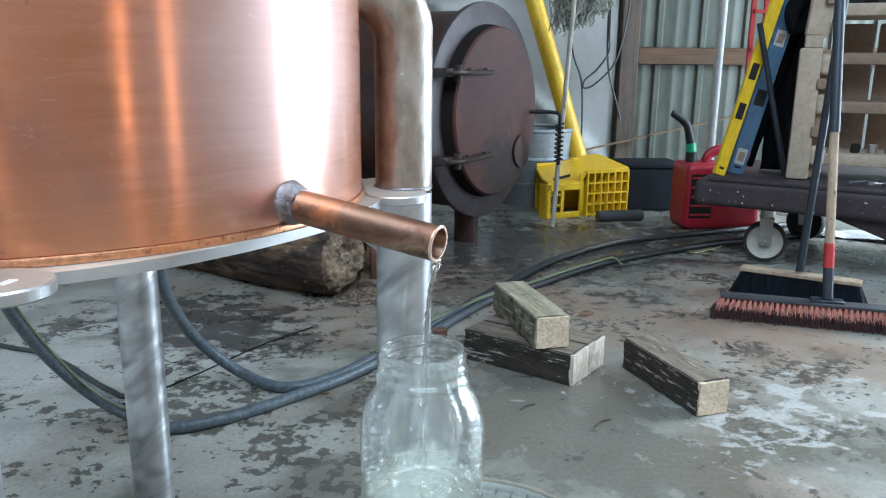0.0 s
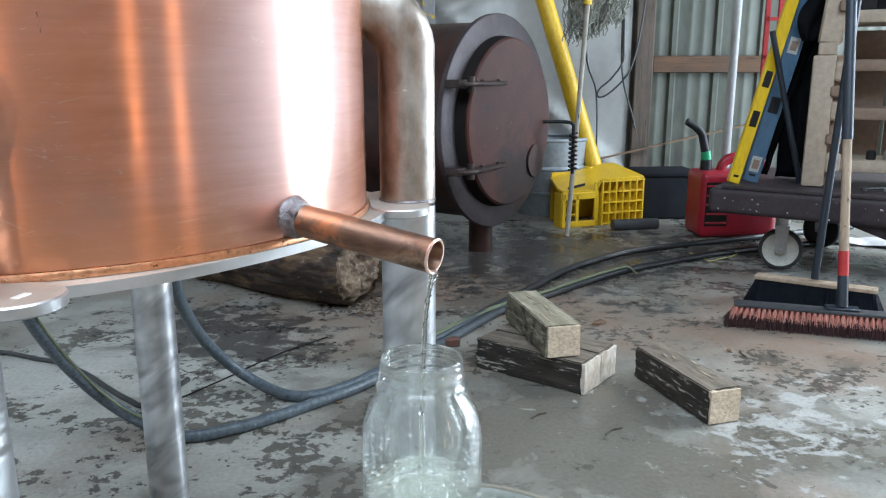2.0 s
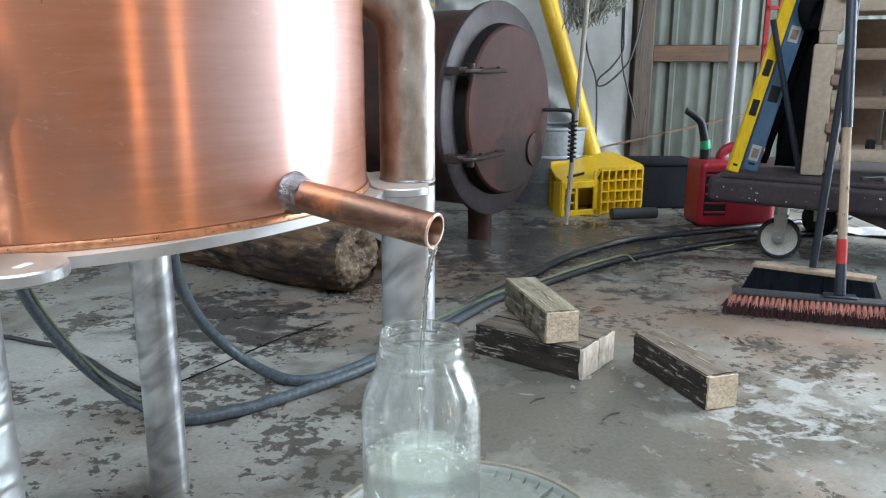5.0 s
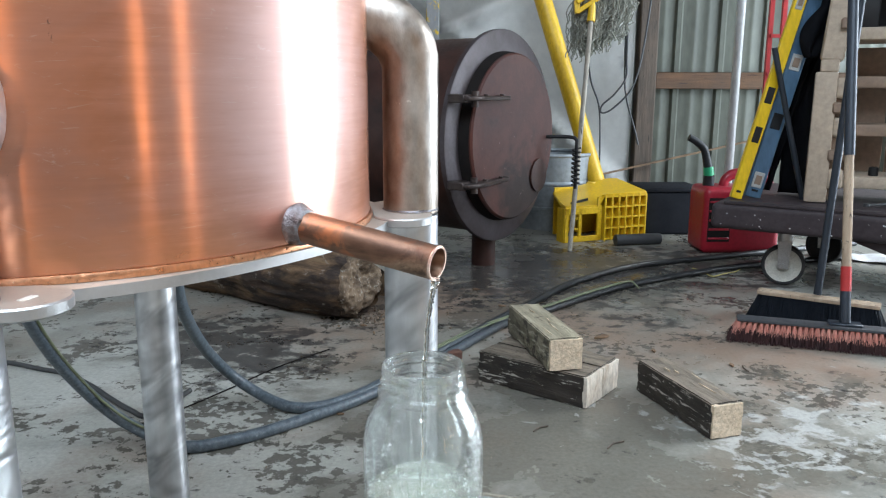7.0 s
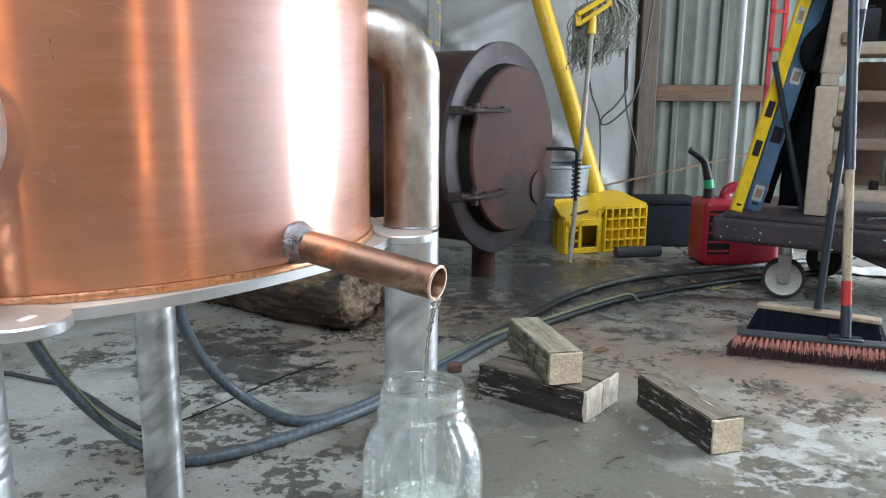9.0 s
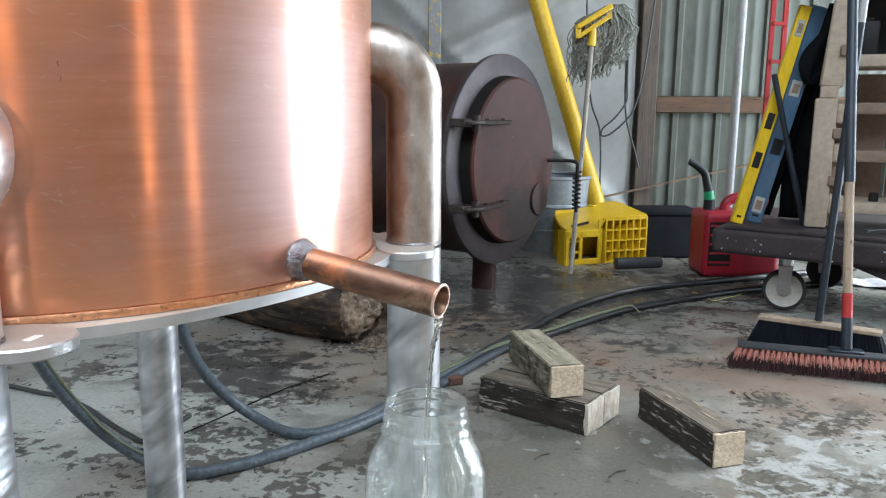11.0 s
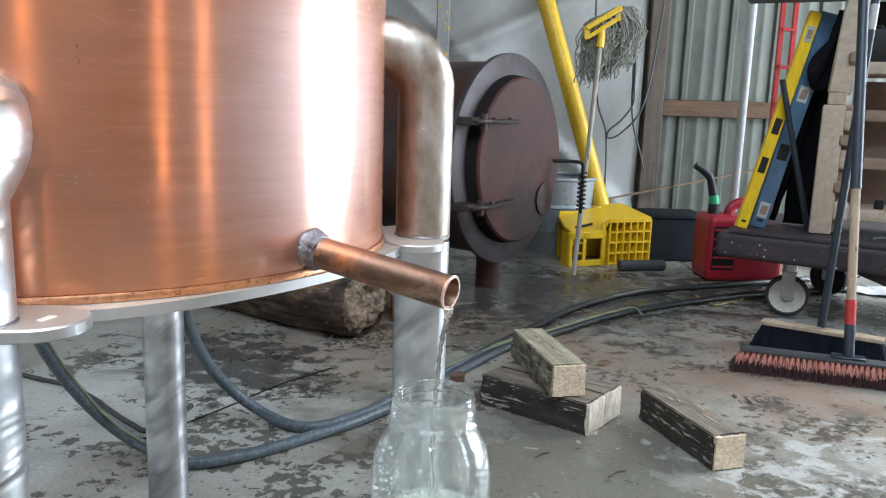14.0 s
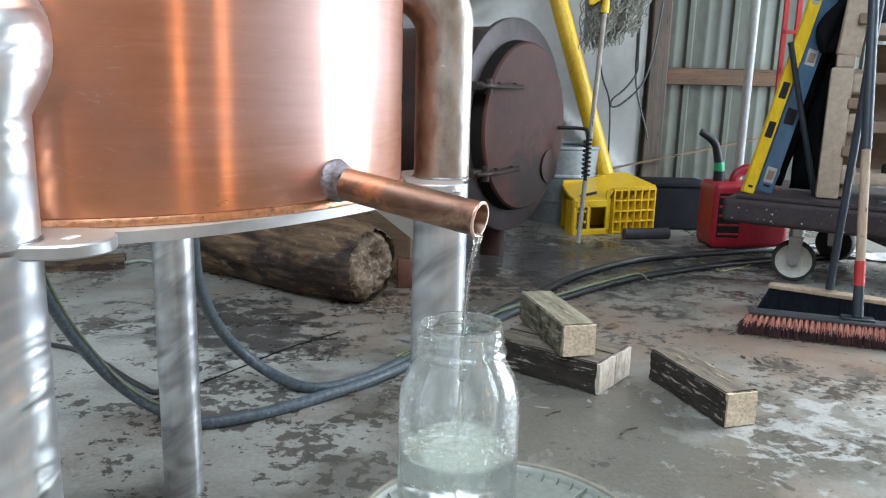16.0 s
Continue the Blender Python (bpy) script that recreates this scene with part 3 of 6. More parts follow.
def copper_still():
    """A copper pot on a steel plate that stands on four steel pipes."""
    still = thing("copper_still", (CX, CY, 0), "large copper pot still on steel pipe legs", "still")
    bm = BM()
    lathe(bm, [(RV, PLATE_Z + 0.008), (RV, 1.0), (RV, 1.35), (RV - 0.006, 1.75), (RV - 0.10, 1.98), (0.08, 2.08), (0.0, 2.09)], 128)
    part("vessel", bm, COPPER, still, "rolled copper vessel with scratches", 30)
    bm = BM()
    lathe(bm, [(RV - 0.01, PLATE_Z + 0.0005), (RV + 0.0035, PLATE_Z + 0.0005), (RV + 0.004, PLATE_Z + 0.004), (RV + 0.0025, PLATE_Z + 0.0075), (RV - 0.01, PLATE_Z + 0.0085)], 128, closed=True)
    part("bottom_rim", bm, COPPER_EDGE, still, "bright copper rim at the foot")
    bm = BM()
    out = []
    for k in range(144):
        a = 2 * math.pi * k / 144
        r = 0.372 + 0.012 * math.cos(4 * (a - radians(LEG_A)))
        out.append((r * math.cos(a), r * math.sin(a)))
    prism(bm, out, PLATE_Z - 0.010, PLATE_Z)
    part("base_plate", bm, PLATE, still, "grey steel plate", 30)
    for k in range(4):
        a = radians(LEG_A + 90 * k)
        m = Matrix.Translation(((0, 0, 0), (-0.012, 0.010, 0), (0, 0, 0), (0.0085, 0, 0))[k]) @ Matrix.Rotation(a, 4, "Z") @ Matrix.Translation((LEG_RING, 0, 0))
        bm = BM()
        cap = [(-0.016 + 0.038 * math.cos(b), 0.046 + 0.040 * math.sin(b)) for b in (math.pi * i / 12 for i in range(13))]
        cap += [(-0.016 + 0.038 * math.cos(b), -0.046 + 0.040 * math.sin(b)) for b in (math.pi + math.pi * i / 12 for i in range(13))]
        prism(bm, cap, PLATE_Z - 0.0085, PLATE_Z + 0.0025, m)
        bmesh.ops.bevel(bm, geom=bm.edges[:], offset=0.0015, segments=1, affect="EDGES")
        lug = part("lug", bm, PLATE, still, "rounded steel lug")
        if k == 3:
            home = still.matrix_basis.inverted()
            # a short pale strip on the near lug
            bm = BM()
            ends = [home @ Vector(p) for p in ((-0.3015, 0.5655, 0.6655), (-0.2985, 0.581, 0.6655))]
            bar(bm, ends[0], ends[1], 0.007, 0.0012)
            bmesh.ops.bevel(bm, geom=bm.edges[:], offset=0.0005, segments=2, affect="EDGES")
            part("pale_slot", bm, PALE_METAL, lug, "small pale slot mark")
        c = m @ Vector((0, 0, 0))
        bm = BM()
        cyl(bm, (c.x, c.y, 0), (c.x, c.y, PLATE_Z - 0.004), LEG_R, None, 40)
        part("leg", bm, STEEL_LIT if k == 3 else STEEL, still, "brushed steel pipe leg")
        bm = BM()
        lathe(bm, [(LEG_R - 0.002, 0.0), (LEG_R + 0.0016, 0.0005), (LEG_R + 0.0008, 0.002), (LEG_R - 0.002, 0.003)], 40, Matrix.Translation((c.x, c.y, PLATE_Z + 0.003)))
        rough_up(bm, 0.0028, 70)
        part("weld_bead", bm, WELD, still)
        bm = BM()
        prism(bm, [(-0.125, PLATE_Z - 0.011), (-LEG_R + 0.004, PLATE_Z - 0.011), (-LEG_R + 0.004, PLATE_Z - 0.085)], -0.004, 0.004, m @ Matrix(((1, 0, 0, 0), (0, 0, -1, 0), (0, 1, 0, 0), (0, 0, 0, 1))))
        part("gusset", bm, PLATE, still, "triangular steel gusset")
        bm = BM()
        bend, zc = 0.062, (0.818 if k == 3 else 0.9125)
        pts = [(c.x, c.y, PLATE_Z), (c.x, c.y, 0.71), (c.x, c.y, zc - bend)]
        inward = -c.normalized()
        for i in range(1, 11):
            b = math.pi / 2 * i / 10
            pts.append(c + inward * bend * (1 - math.cos(b)) + Vector((0, 0, zc - bend + bend * math.sin(b))))
        pts.append(pts[-1] + inward * 0.012)
        rs = [LEG_R] * 3 + [LEG_R + 0.0006 + (0.011 if k == 3 else 0.002) * math.sin(math.pi * i / 10) for i in range(1, 11)] + [LEG_R]
        tube(bm, pts, rs, 40)
        riser = part("riser_pipe", bm, STEEL_LIT if k == 3 else STEEL_STAINED, still, "heat-stained steel elbow pipe", 60)
    # the spout
    root, tip = Vector((-0.139, 0.779, 0.6885)) - Vector((CX, CY, 0)), Vector((0.0065, 0.7085, 0.6665)) - Vector((CX, CY, 0))
    d = (tip - root).normalized()
    m = Matrix.Translation(root - d * 0.03) @ d.to_track_quat("Z", "Y").to_matrix().to_4x4()
    n = (tip - root).length + 0.03
    bm = BM()
    lathe(bm, [(0.0162, 0.0), (0.0162, n - 0.001), (0.0156, n), (0.0145, n), (0.0140, n - 0.001), (0.0140, 0.01)], 48, m)
    spout = part("spout", bm, COPPER_PIPE, still, "short tarnished copper outlet pipe", 50)
    bm = BM()
    lathe(bm, [(0.0145, n - 0.0008), (0.0165, n - 0.0012), (0.0168, n + 0.0004), (0.0158, n + 0.0012), (0.0143, n + 0.0010)], 48, m, True)
    part("cut_end", bm, surface("fresh_cut_copper", (0.93, 0.72, 0.62), (0.82, 0.55, 0.44), 40, (0.3, 0.45), 1.0), spout, "bright cut pipe end")
    bm = BM()
    prof = [(0.0155, 0.045), (0.0175, 0.044), (0.0190, 0.041), (0.0200, 0.037), (0.0215, 0.034), (0.0222, 0.030), (0.0222, 0.024), (0.015, 0.018)]
    lathe(bm, prof, 48, m)
    rough_up(bm, 0.0014, 110)
    part("weld_collar", bm, WELD, spout, "burnt lumpy weld")
    return still


copper_still()


# ---- jar, bucket, stream ----
JX, JY, JZ, JH = -0.007, 0.717, 0.357, 0.209
LEVEL0, LEVEL1 = 0.0765, 0.083


# part-white body puts the sparkle of the drops into their colour
DROPS, dt, dp = shader("glint_white_drops")
dp.inputs["Base Color"].default_value = (0.92, 0.95, 0.95, 1)
dp.inputs["Transmission Weight"].default_value = 0.6
dp.inputs["Roughness"].default_value = 0.06
dp.inputs["IOR"].default_value = 1.34


def glass_jar():
    jar = thing("glass_jar", (JX, JY, JZ), "large clear glass preserving jar, open, half full", "jar")
    out = [(0.0, 0.0), (0.045, 0.0), (0.053, 0.002), (0.0575, 0.008), (0.0588, 0.018), (0.0588, 0.120), (0.0584, 0.132), (0.0567, 0.144), (0.0528, 0.156), (0.0462, 0.168),
           (0.0415, 0.1758), (0.0409, 0.1772), (0.0434, 0.1790), (0.0441, 0.1815), (0.0435, 0.1840), (0.0396, 0.1858), (0.0391, 0.1885), (0.0410, 0.1910), (0.0415, 0.1930), (0.0408, 0.1950), (0.0390, 0.1968),
           (0.0388, 0.1992), (0.0404, 0.2008), (0.0406, 0.2024), (0.0392, 0.2042), (0.0392, 0.2068), (0.0389, 0.2085), (0.0380, 0.2090)]
    inner = [(0.0362, 0.2085), (0.0356, 0.2070), (0.0356, 0.186), (0.0372, 0.178), (0.0432, 0.166), (0.0497, 0.154), (0.0538, 0.142), (0.0554, 0.131), (0.0558, 0.120), (0.0558, 0.020), (0.0535, 0.011), (0.045, 0.006), (0.0, 0.006)]
    bm = BM()
    lathe(bm, out + inner, 96)
    bm.normal_update()
    for v in bm.verts:
        q = v.co
        if q.z < 0.17:
            v.co += v.normal * 0.0002 * noise.noise(q * 45)
    glass = part("glass", bm, GLASS, jar, "", 60)
    glass.visible_shadow = False
    rng = random.Random(4)
    bm = BM()
    for _ in range(620):
        a, z = rng.uniform(0, 2 * math.pi), rng.uniform(0.088, 0.165)
        r = 0.0554 if z < 0.125 else 0.0554 - 0.0118 * ((z - 0.125) / 0.04) ** 1.9
        s = rng.choice((0.0003, 0.0004, 0.0004, 0.0005, 0.0006, 0.0009))
        bmesh.ops.create_icosphere(bm, subdivisions=1, radius=s, matrix=Matrix.Translation((r * math.cos(a), r * math.sin(a), z)) @ Matrix.Diagonal((1, 1, rng.uniform(1, 1.9), 1)))
    drops = part("splash_drops", bm, DROPS, jar, "drops clinging inside, whitened for their glint")
    drops["kind"] = "stuff"
    drops.visible_shadow = False
    return jar


glass_jar()
FOAM_M, ft, fp = shader("fizzing_surface")
fz = grain(ft, 160, 6.0, (1, 1, 1), 0.7)
ft.links.new(ramp(ft, grain(ft, 40, 4.0), (0.3, (0.165, 0.172, 0.132)), (0.7, (0.235, 0.242, 0.19))), fp.inputs["Base Color"])
fp.inputs["Roughness"].default_value = 0.6
ft.links.new(ramp(ft, grain(ft, 60, 5.0), (0.35, g(0.40)), (0.7, g(0.66))), fp.inputs["Alpha"])
bump(ft, fp, fz, 0.18, 0.0015)


def jar_spirit():
    """The liquid: its body, and the fizzing skin where the stream breaks it."""
    ob = thing("jar_spirit", (JX, JY, JZ), "clear spirit with a fizzing pale surface in the jar", "liquid")
    bm = BM()
    lathe(bm, [(0.0, 0.0075), (0.044, 0.0075), (0.0532, 0.0125), (0.0556, 0.022), (0.0556, LEVEL0 - 0.001), (0.0548, LEVEL0), (0.0, LEVEL0)], 72)
    body = part("liquid_body", bm, SPIRIT, ob)
    body.visible_shadow = False
    rng = random.Random(9)
    bm = BM()
    rings = 18
    prev = None
    for j in range(rings + 1):
        r = 0.054 * j / rings
        row = []
        for k in range(64 if j else 1):
            a = 2 * math.pi * k / 64
            z = LEVEL0 + 0.0008 + 0.0022 * math.exp(-(r / 0.016) ** 2) + 0.0011 * noise.noise((r * math.cos(a) * 90, r * math.sin(a) * 90, 2))
            row.append(bm.verts.new((r * math.cos(a), r * math.sin(a), z)))
        if prev:
            for k in range(64):
                n = (k + 1) % 64
                bm.faces.new((prev[0], row[k], row[n]) if len(prev) == 1 else (prev[k], row[k], row[n], prev[n]))
        prev = row
    part("fizz", bm, FOAM_M, ob, "pale greenish skin of bubbles", 180)
    bm = BM()
    for _ in range(10):
        a, r = rng.uniform(0, 6.283), 0.054 * math.sqrt(rng.random())
        bmesh.ops.create_icosphere(bm, subdivisions=1, radius=rng.uniform(0.0004, 0.0011), matrix=Matrix.Translation((r * math.cos(a), r * math.sin(a), LEVEL0 + 0.001)))
    bub = part("bubbles", bm, DROPS, ob)
    bub["kind"] = "stuff"
    bub.visible_shadow = False
    return ob


SPIRIT_FILL = jar_spirit()


def water_stream():
    """The falling spirit, in stiff lengths."""
    ob = thing("spirit_stream", (0.0045, 0.705, 0.652), "thin clear stream of spirit falling into the jar", "liquid")
    made = []
    runs = [
        ("lip_bead", [(0.001, 0.001, 0.002), (0.0005, 0.0, -0.003), (-0.0005, 0.0004, -0.008)], [0.0045, 0.0042, 0.0028]),
        ("upper_stream", [(-0.0002, 0.0002, -0.006), (-0.003, 0.003, -0.020), (-0.006, 0.006, -0.038), (-0.008, 0.0085, -0.060), (-0.009, 0.010, -0.082)], [0.0028, 0.0022, 0.0020, 0.0022, 0.0026]),
        ("middle_stream", [(-0.009, 0.010, -0.080), (-0.0100, 0.011, -0.100), (-0.0105, 0.0115, -0.122), (-0.011, 0.012, -0.145)], [0.0026, 0.0030, 0.0024, 0.0030]),
        ("lower_stream", [(-0.011, 0.012, -0.143), (-0.0112, 0.0121, -0.165), (-0.0113, 0.0122, -0.190), (-0.0113, 0.0122, -0.2165)], [0.0030, 0.0022, 0.0028, 0.0036]),
    ]
    for i, (nm, pts, rs) in enumerate(runs):
        c = curve(pts, 8)
        rr = []
        for k in range(len(c)):
            f = k / (len(c) - 1) * (len(rs) - 1)
            j = min(int(f), len(rs) - 2)
            rr.append((rs[j] + (rs[j + 1] - rs[j]) * (f - j)) * (1 + 0.16 * math.sin(2.1 * k + i)))
        bm = BM()
        tube(bm, c, rr, 14)
        for v in bm.verts:
            v.co += Vector((0.0007, 0.0005, 0)) * (1 + i * 0.6) * noise.noise(v.co * 220)
        p = part(nm, bm, SPIRIT, ob, "", 180)
        p.visible_shadow = False
        made.append(p)
    return made


STREAM = water_stream()
LID = surface("pale_green_plastic", (0.215, 0.23, 0.20), (0.155, 0.165, 0.14), 14, (0.35, 0.5), 0, (1, 1, 1), 0.05)


def bucket():
    ob = thing("bucket", (0.037, 0.69, 0), "pale plastic bucket with a ribbed lid, used as a stand", "bucket")
    bm = BM()
    lathe(bm, [(0.0, 0.0), (0.122, 0.0), (0.126, 0.004), (0.138, 0.300), (0.142, 0.302), (0.142, 0.310), (0.139, 0.312), (0.140, 0.345), (0.0, 0.345)], 64)
    part("pail", bm, LID, ob)
    bm = BM()
    lathe(bm, [(0.0, 0.3555), (0.128, 0.3555), (0.1335, 0.3585), (0.1355, 0.3640), (0.138, 0.3660), (0.1425, 0.3652), (0.1440, 0.361), (0.1445, 0.335), (0.1415, 0.335), (0.1405, 0.346), (0.0, 0.346)], 96)
    lid = part("lid", bm, LID, ob, "pale green ribbed lid")
    bm = BM()
    lathe(bm, [(0.1415 + 0.0028 * math.cos(b), 0.3664 + 0.0028 * math.sin(b)) for b in (6.283 * k / 8 for k in range(8))], 96, None, True)
    part("lid_rim", bm, surface("dirty_lid_edge", (0.24, 0.22, 0.17), (0.15, 0.13, 0.10), 30, (0.5, 0.7)), lid, "dirty raised rim")
    for k in range(48):
        a = 2 * math.pi * k / 48
        bm = BM()
        long = k % 6 == 0
        r0 = 0.105 if long else 0.130
        bar(bm, (r0 * math.cos(a), r0 * math.sin(a), 0.3575), (0.1345 * math.cos(a), 0.1345 * math.sin(a), 0.3625), 0.0014, 0.005)
        part("rib", bm, LID, lid)
    return ob


bucket()


# ---- timber blocks and log ----
def block(name, at, rz, size, mat, end, label, pieces=1):
    """A sawn offcut: body with worn arrises and a paler sawn end."""
    ob = thing(name, at, label, "timber block", "timber offcuts", rz)
    lx, wy, hz = size
    w = wy / pieces
    for k in range(pieces):
        y = -wy / 2 + w * (k + 0.5)
        bm = BM()
        box(bm, (0, y, hz / 2), (lx, w - 0.002 * (pieces > 1), hz))
        bmesh.ops.subdivide_edges(bm, edges=bm.edges[:], cuts=11, use_grid_fill=True)
        sharp_e = [e for e in bm.edges if e.calc_face_angle(0) > 1]
        bmesh.ops.bevel(bm, geom=sharp_e, offset=0.003, segments=2, affect="EDGES")
        rough_up(bm, 0.0045, 20, k + at[0] * 9)
        rough_up(bm, 0.003, 75, k + at[0] * 5)
        for v in bm.verts:
            v.co.z = max(v.co.z, 0.0)
        part("timber", bm, mat, ob, "", 35)
        bm = BM()
        box(bm, (lx / 2 + 0.001, y, hz / 2), (0.012, w - 0.006, hz - 0.006))
        bmesh.ops.subdivide_edges(bm, edges=bm.edges[:], cuts=6, use_grid_fill=True)
        rough_up(bm, 0.0022, 60, k)
        part("sawn_end", bm, end, ob, "pale sawn end")
    rng = random.Random(int(at[0] * 1000))
    for _ in range(4):
        u, v, n = rng.uniform(-0.42, 0.30) * lx, rng.uniform(-0.36, 0.40) * wy, rng.uniform(0.025, 0.075)
        bm = BM()
        prism(bm, [(u, v), (u + n * 0.6, v + 0.002), (u + n, v + 0.0005), (u + n * 0.5, v - 0.0015)], hz + 0.0005, hz + rng.uniform(0.002, 0.004), Matrix.Rotation(rng.uniform(-0.10, 0.10), 4, "Z"))
        part("splinter", bm, end, ob, "pale lifted splinter")
    return ob


block("timber_block", (0.2495, 2.108, 0), -35, (0.338, 0.196, 0.089), DARK_TIMBER, PALE_END, "two wet timber offcuts side by side on the floor, sides darkened for shade", 2)
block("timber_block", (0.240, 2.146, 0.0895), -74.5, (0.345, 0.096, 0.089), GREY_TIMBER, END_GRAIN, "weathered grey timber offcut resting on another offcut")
block("timber_block", (0.5965, 1.934, 0), -70, (0.325, 0.089, 0.089), DARK_TIMBER, END_GRAIN, "weathered timber offcut with a pale end, sides darkened for shade, lying on the floor")


def log():
    """A log half stripped of bark; one end crumbles, and the crumbs lie round it."""
    ob = thing("log", (-0.775, 2.965, 0.0), "short rough log with a rotten end, lying on the floor", "log", "", -31)
    n, seg, half, zc = 110, 96, 0.475, 0.140

    def radius(x, a):
        c, d = math.cos(a), math.sin(a)
        r = 0.146 + 0.020 * noise.noise((x * 3, c * 1.5, d * 1.5)) + 0.013 * noise.noise((x * 5, c * 5, d * 5)) + 0.007 * noise.noise((x * 14, c * 14, d * 14))
        return r + 0.006 * noise.noise((x * 6, c * 30, d * 30))

    bm = BM()
    rings = []
    for i in range(n + 1):
        x = -half + 2 * half * i / n
        row = []
        for k in range(seg):
            a = 2 * math.pi * k / seg
            r = radius(x, a) * (1 - 0.10 * max(0, (i - n + 6) / 6) ** 2)
            row.append(bm.verts.new((x + (0.02 * noise.noise((math.cos(a) * 4, math.sin(a) * 4, 1.3)) if i > n - 4 else 0), r * math.cos(a), max(0.0, zc + r * math.sin(a)))))
        rings.append(row)
    for a, b in zip(rings, rings[1:]):
        for k in range(seg):
            bm.faces.new((a[k], a[(k + 1) % seg], b[(k + 1) % seg], b[k]))
    bm.faces.new(rings[0])
    bmesh.ops.recalc_face_normals(bm, faces=bm.faces[:])
    part("trunk", bm, BARK, ob, "", 70)
    bm = BM()
    rows = []
    for j in range(37):
        row = []
        for k in range(seg if j else 1):
            a = 2 * math.pi * k / seg
            f = j / 36
            r = radius(half, a) * 0.955 * f
            y, z = r * math.cos(a), r * math.sin(a)
            x = half + 0.004 - 0.035 * max(0, f - 0.72) / 0.28
            x += 0.020 * noise.noise((y * 14, z * 14, 4)) + 0.013 * noise.noise((y * 34, z * 34, 8)) + 0.007 * noise.noise((y * 85, z * 85, 2)) - 0.03 * math.exp(-((y - 0.01) ** 2 + (z - 0.03) ** 2) / 0.0012)
            row.append(bm.verts.new((x, y, max(0.001, zc + z))))
        if rows:
            p = rows[-1]
            for k in range(seg):
                q = (k + 1) % seg
                bm.faces.new((p[0], row[k], row[q]) if len(p) == 1 else (p[k], row[k], row[q], p[q]))
        rows.append(row)
    part("rotten_end", bm, LOG_END, ob, "crumbling end of the log", 70)


def crumbs():
    """Bark crumbs and grit on the floor by the log's rotten end and under the still."""
    rng = random.Random(14)
    bm = BM()
    for _ in range(230):
        if rng.random() < 0.65:
            x, y, s = -0.31 + rng.gauss(0, 0.10), 2.74 + rng.gauss(0, 0.07), rng.choice((0.003, 0.004, 0.006, 0.009))
        else:
            x, y, s = rng.uniform(-1.0, 1.0), rng.uniform(1.5, 3.0), rng.choice((0.002, 0.003, 0.004))
        m = pose(x, y, s * 0.45, rng.uniform(0, 90), rng.uniform(0, 90), rng.uniform(0, 360)) @ Matrix.Diagonal((s * rng.uniform(0.8, 1.8), s, s * 0.8, 1))
        bmesh.ops.create_icosphere(bm, subdivisions=1, radius=0.6, matrix=m)
    tagged(part("bark_crumbs", bm, LOG_END), "brown bark crumbs and grit strewn on the floor", "debris", kind="stuff")


log()
crumbs()


def plank(name, at, rz, size, mat, label, tilt=0.0):
    """A rough sawn board with worn edges."""
    bm = BM()
    box(bm, (0, 0, size[2] / 2), size)
    bmesh.ops.subdivide_edges(bm, edges=bm.edges[:], cuts=7, use_grid_fill=True)
    rough_up(bm, 0.003, 18, at[0])
    for v in bm.verts:
        v.co.z = max(v.co.z, 0.0)
    ob = part(name, bm, mat, None, "", 35)
    ob.matrix_basis = pose(*at, 0, tilt, rz)
    return tagged(ob, label, "plank")


plank("plank", (-0.62, 3.30, 0.0), -31, (0.95, 0.16, 0.315), HEWN, "squared tan timber lying on the floor behind the log")
plank("plank", (-1.66, 3.10, 0.0), 22, (0.36, 0.18, 0.030), BARK, "dark bark slab lying on the wet floor")
bm = BM()
box(bm, (0, 0, 0.0525), (0.055, 0.10, 0.105), None, 0.004, 2)
rough_up(bm, 0.003, 40)
ob = part("rusty_brick", bm, surface("rust_red_brick", (0.17, 0.065, 0.036), (0.07, 0.030, 0.020), 14, (0.75, 0.9), 0, (1, 1, 1), 0.5))
ob.matrix_basis = pose(-0.275, 2.99, 0, 0, 0, 8)
tagged(ob, "rust-brown brick standing on end by the log", "brick")


# ---- wood-fired firebox tank ----
def scorched_paint():
    """Brown primer, chalked by heat, with soot licked up from the draught opening."""
    m, t, p = shader("scorched_brown_primer")
    cloud = grain(t, 5.0, 7.0, (1, 1, 1), 0.62, 0.4)
    fine = grain(t, 60.0, 6.0, (1, 1, 1), 0.65)
    col = ramp(t, cloud, (0.3, (0.080, 0.026, 0.018)), (0.55, (0.060, 0.023, 0.019)), (0.72, (0.070, 0.038, 0.036)))
    col = blend(t, 0.4, col, ramp(t, fine, (0.3, g(0.7)), (0.7, g(1.25))), "MULTIPLY")
    soot = blend(t, 1.0, cloud, near(t, (0.06, 0.08, 0.30), (0.06, g(0.34)), (0.40, g(0.0))), "ADD")
    col = blend(t, ramp(t, soot, (0.60, g(0)), (0.76, g(0.85))), col, (0.016, 0.012, 0.011))
    col = blend(t, ramp(t, grain(t, 30.0, 8.0, (1, 1, 1), 0.7), (0.665, g(0)), (0.69, g(0.6))), col, (0.30, 0.24, 0.22))
    t.links.new(col, p.inputs["Base Color"])
    t.links.new(ramp(t, cloud, (0.3, g(0.42)), (0.7, g(0.58))), p.inputs["Roughness"])
    p.inputs["Specular IOR Level"].default_value = 0.28
    bump(t, p, fine, 0.12, 0.004)
    return m


SCORCHED = scorched_paint()


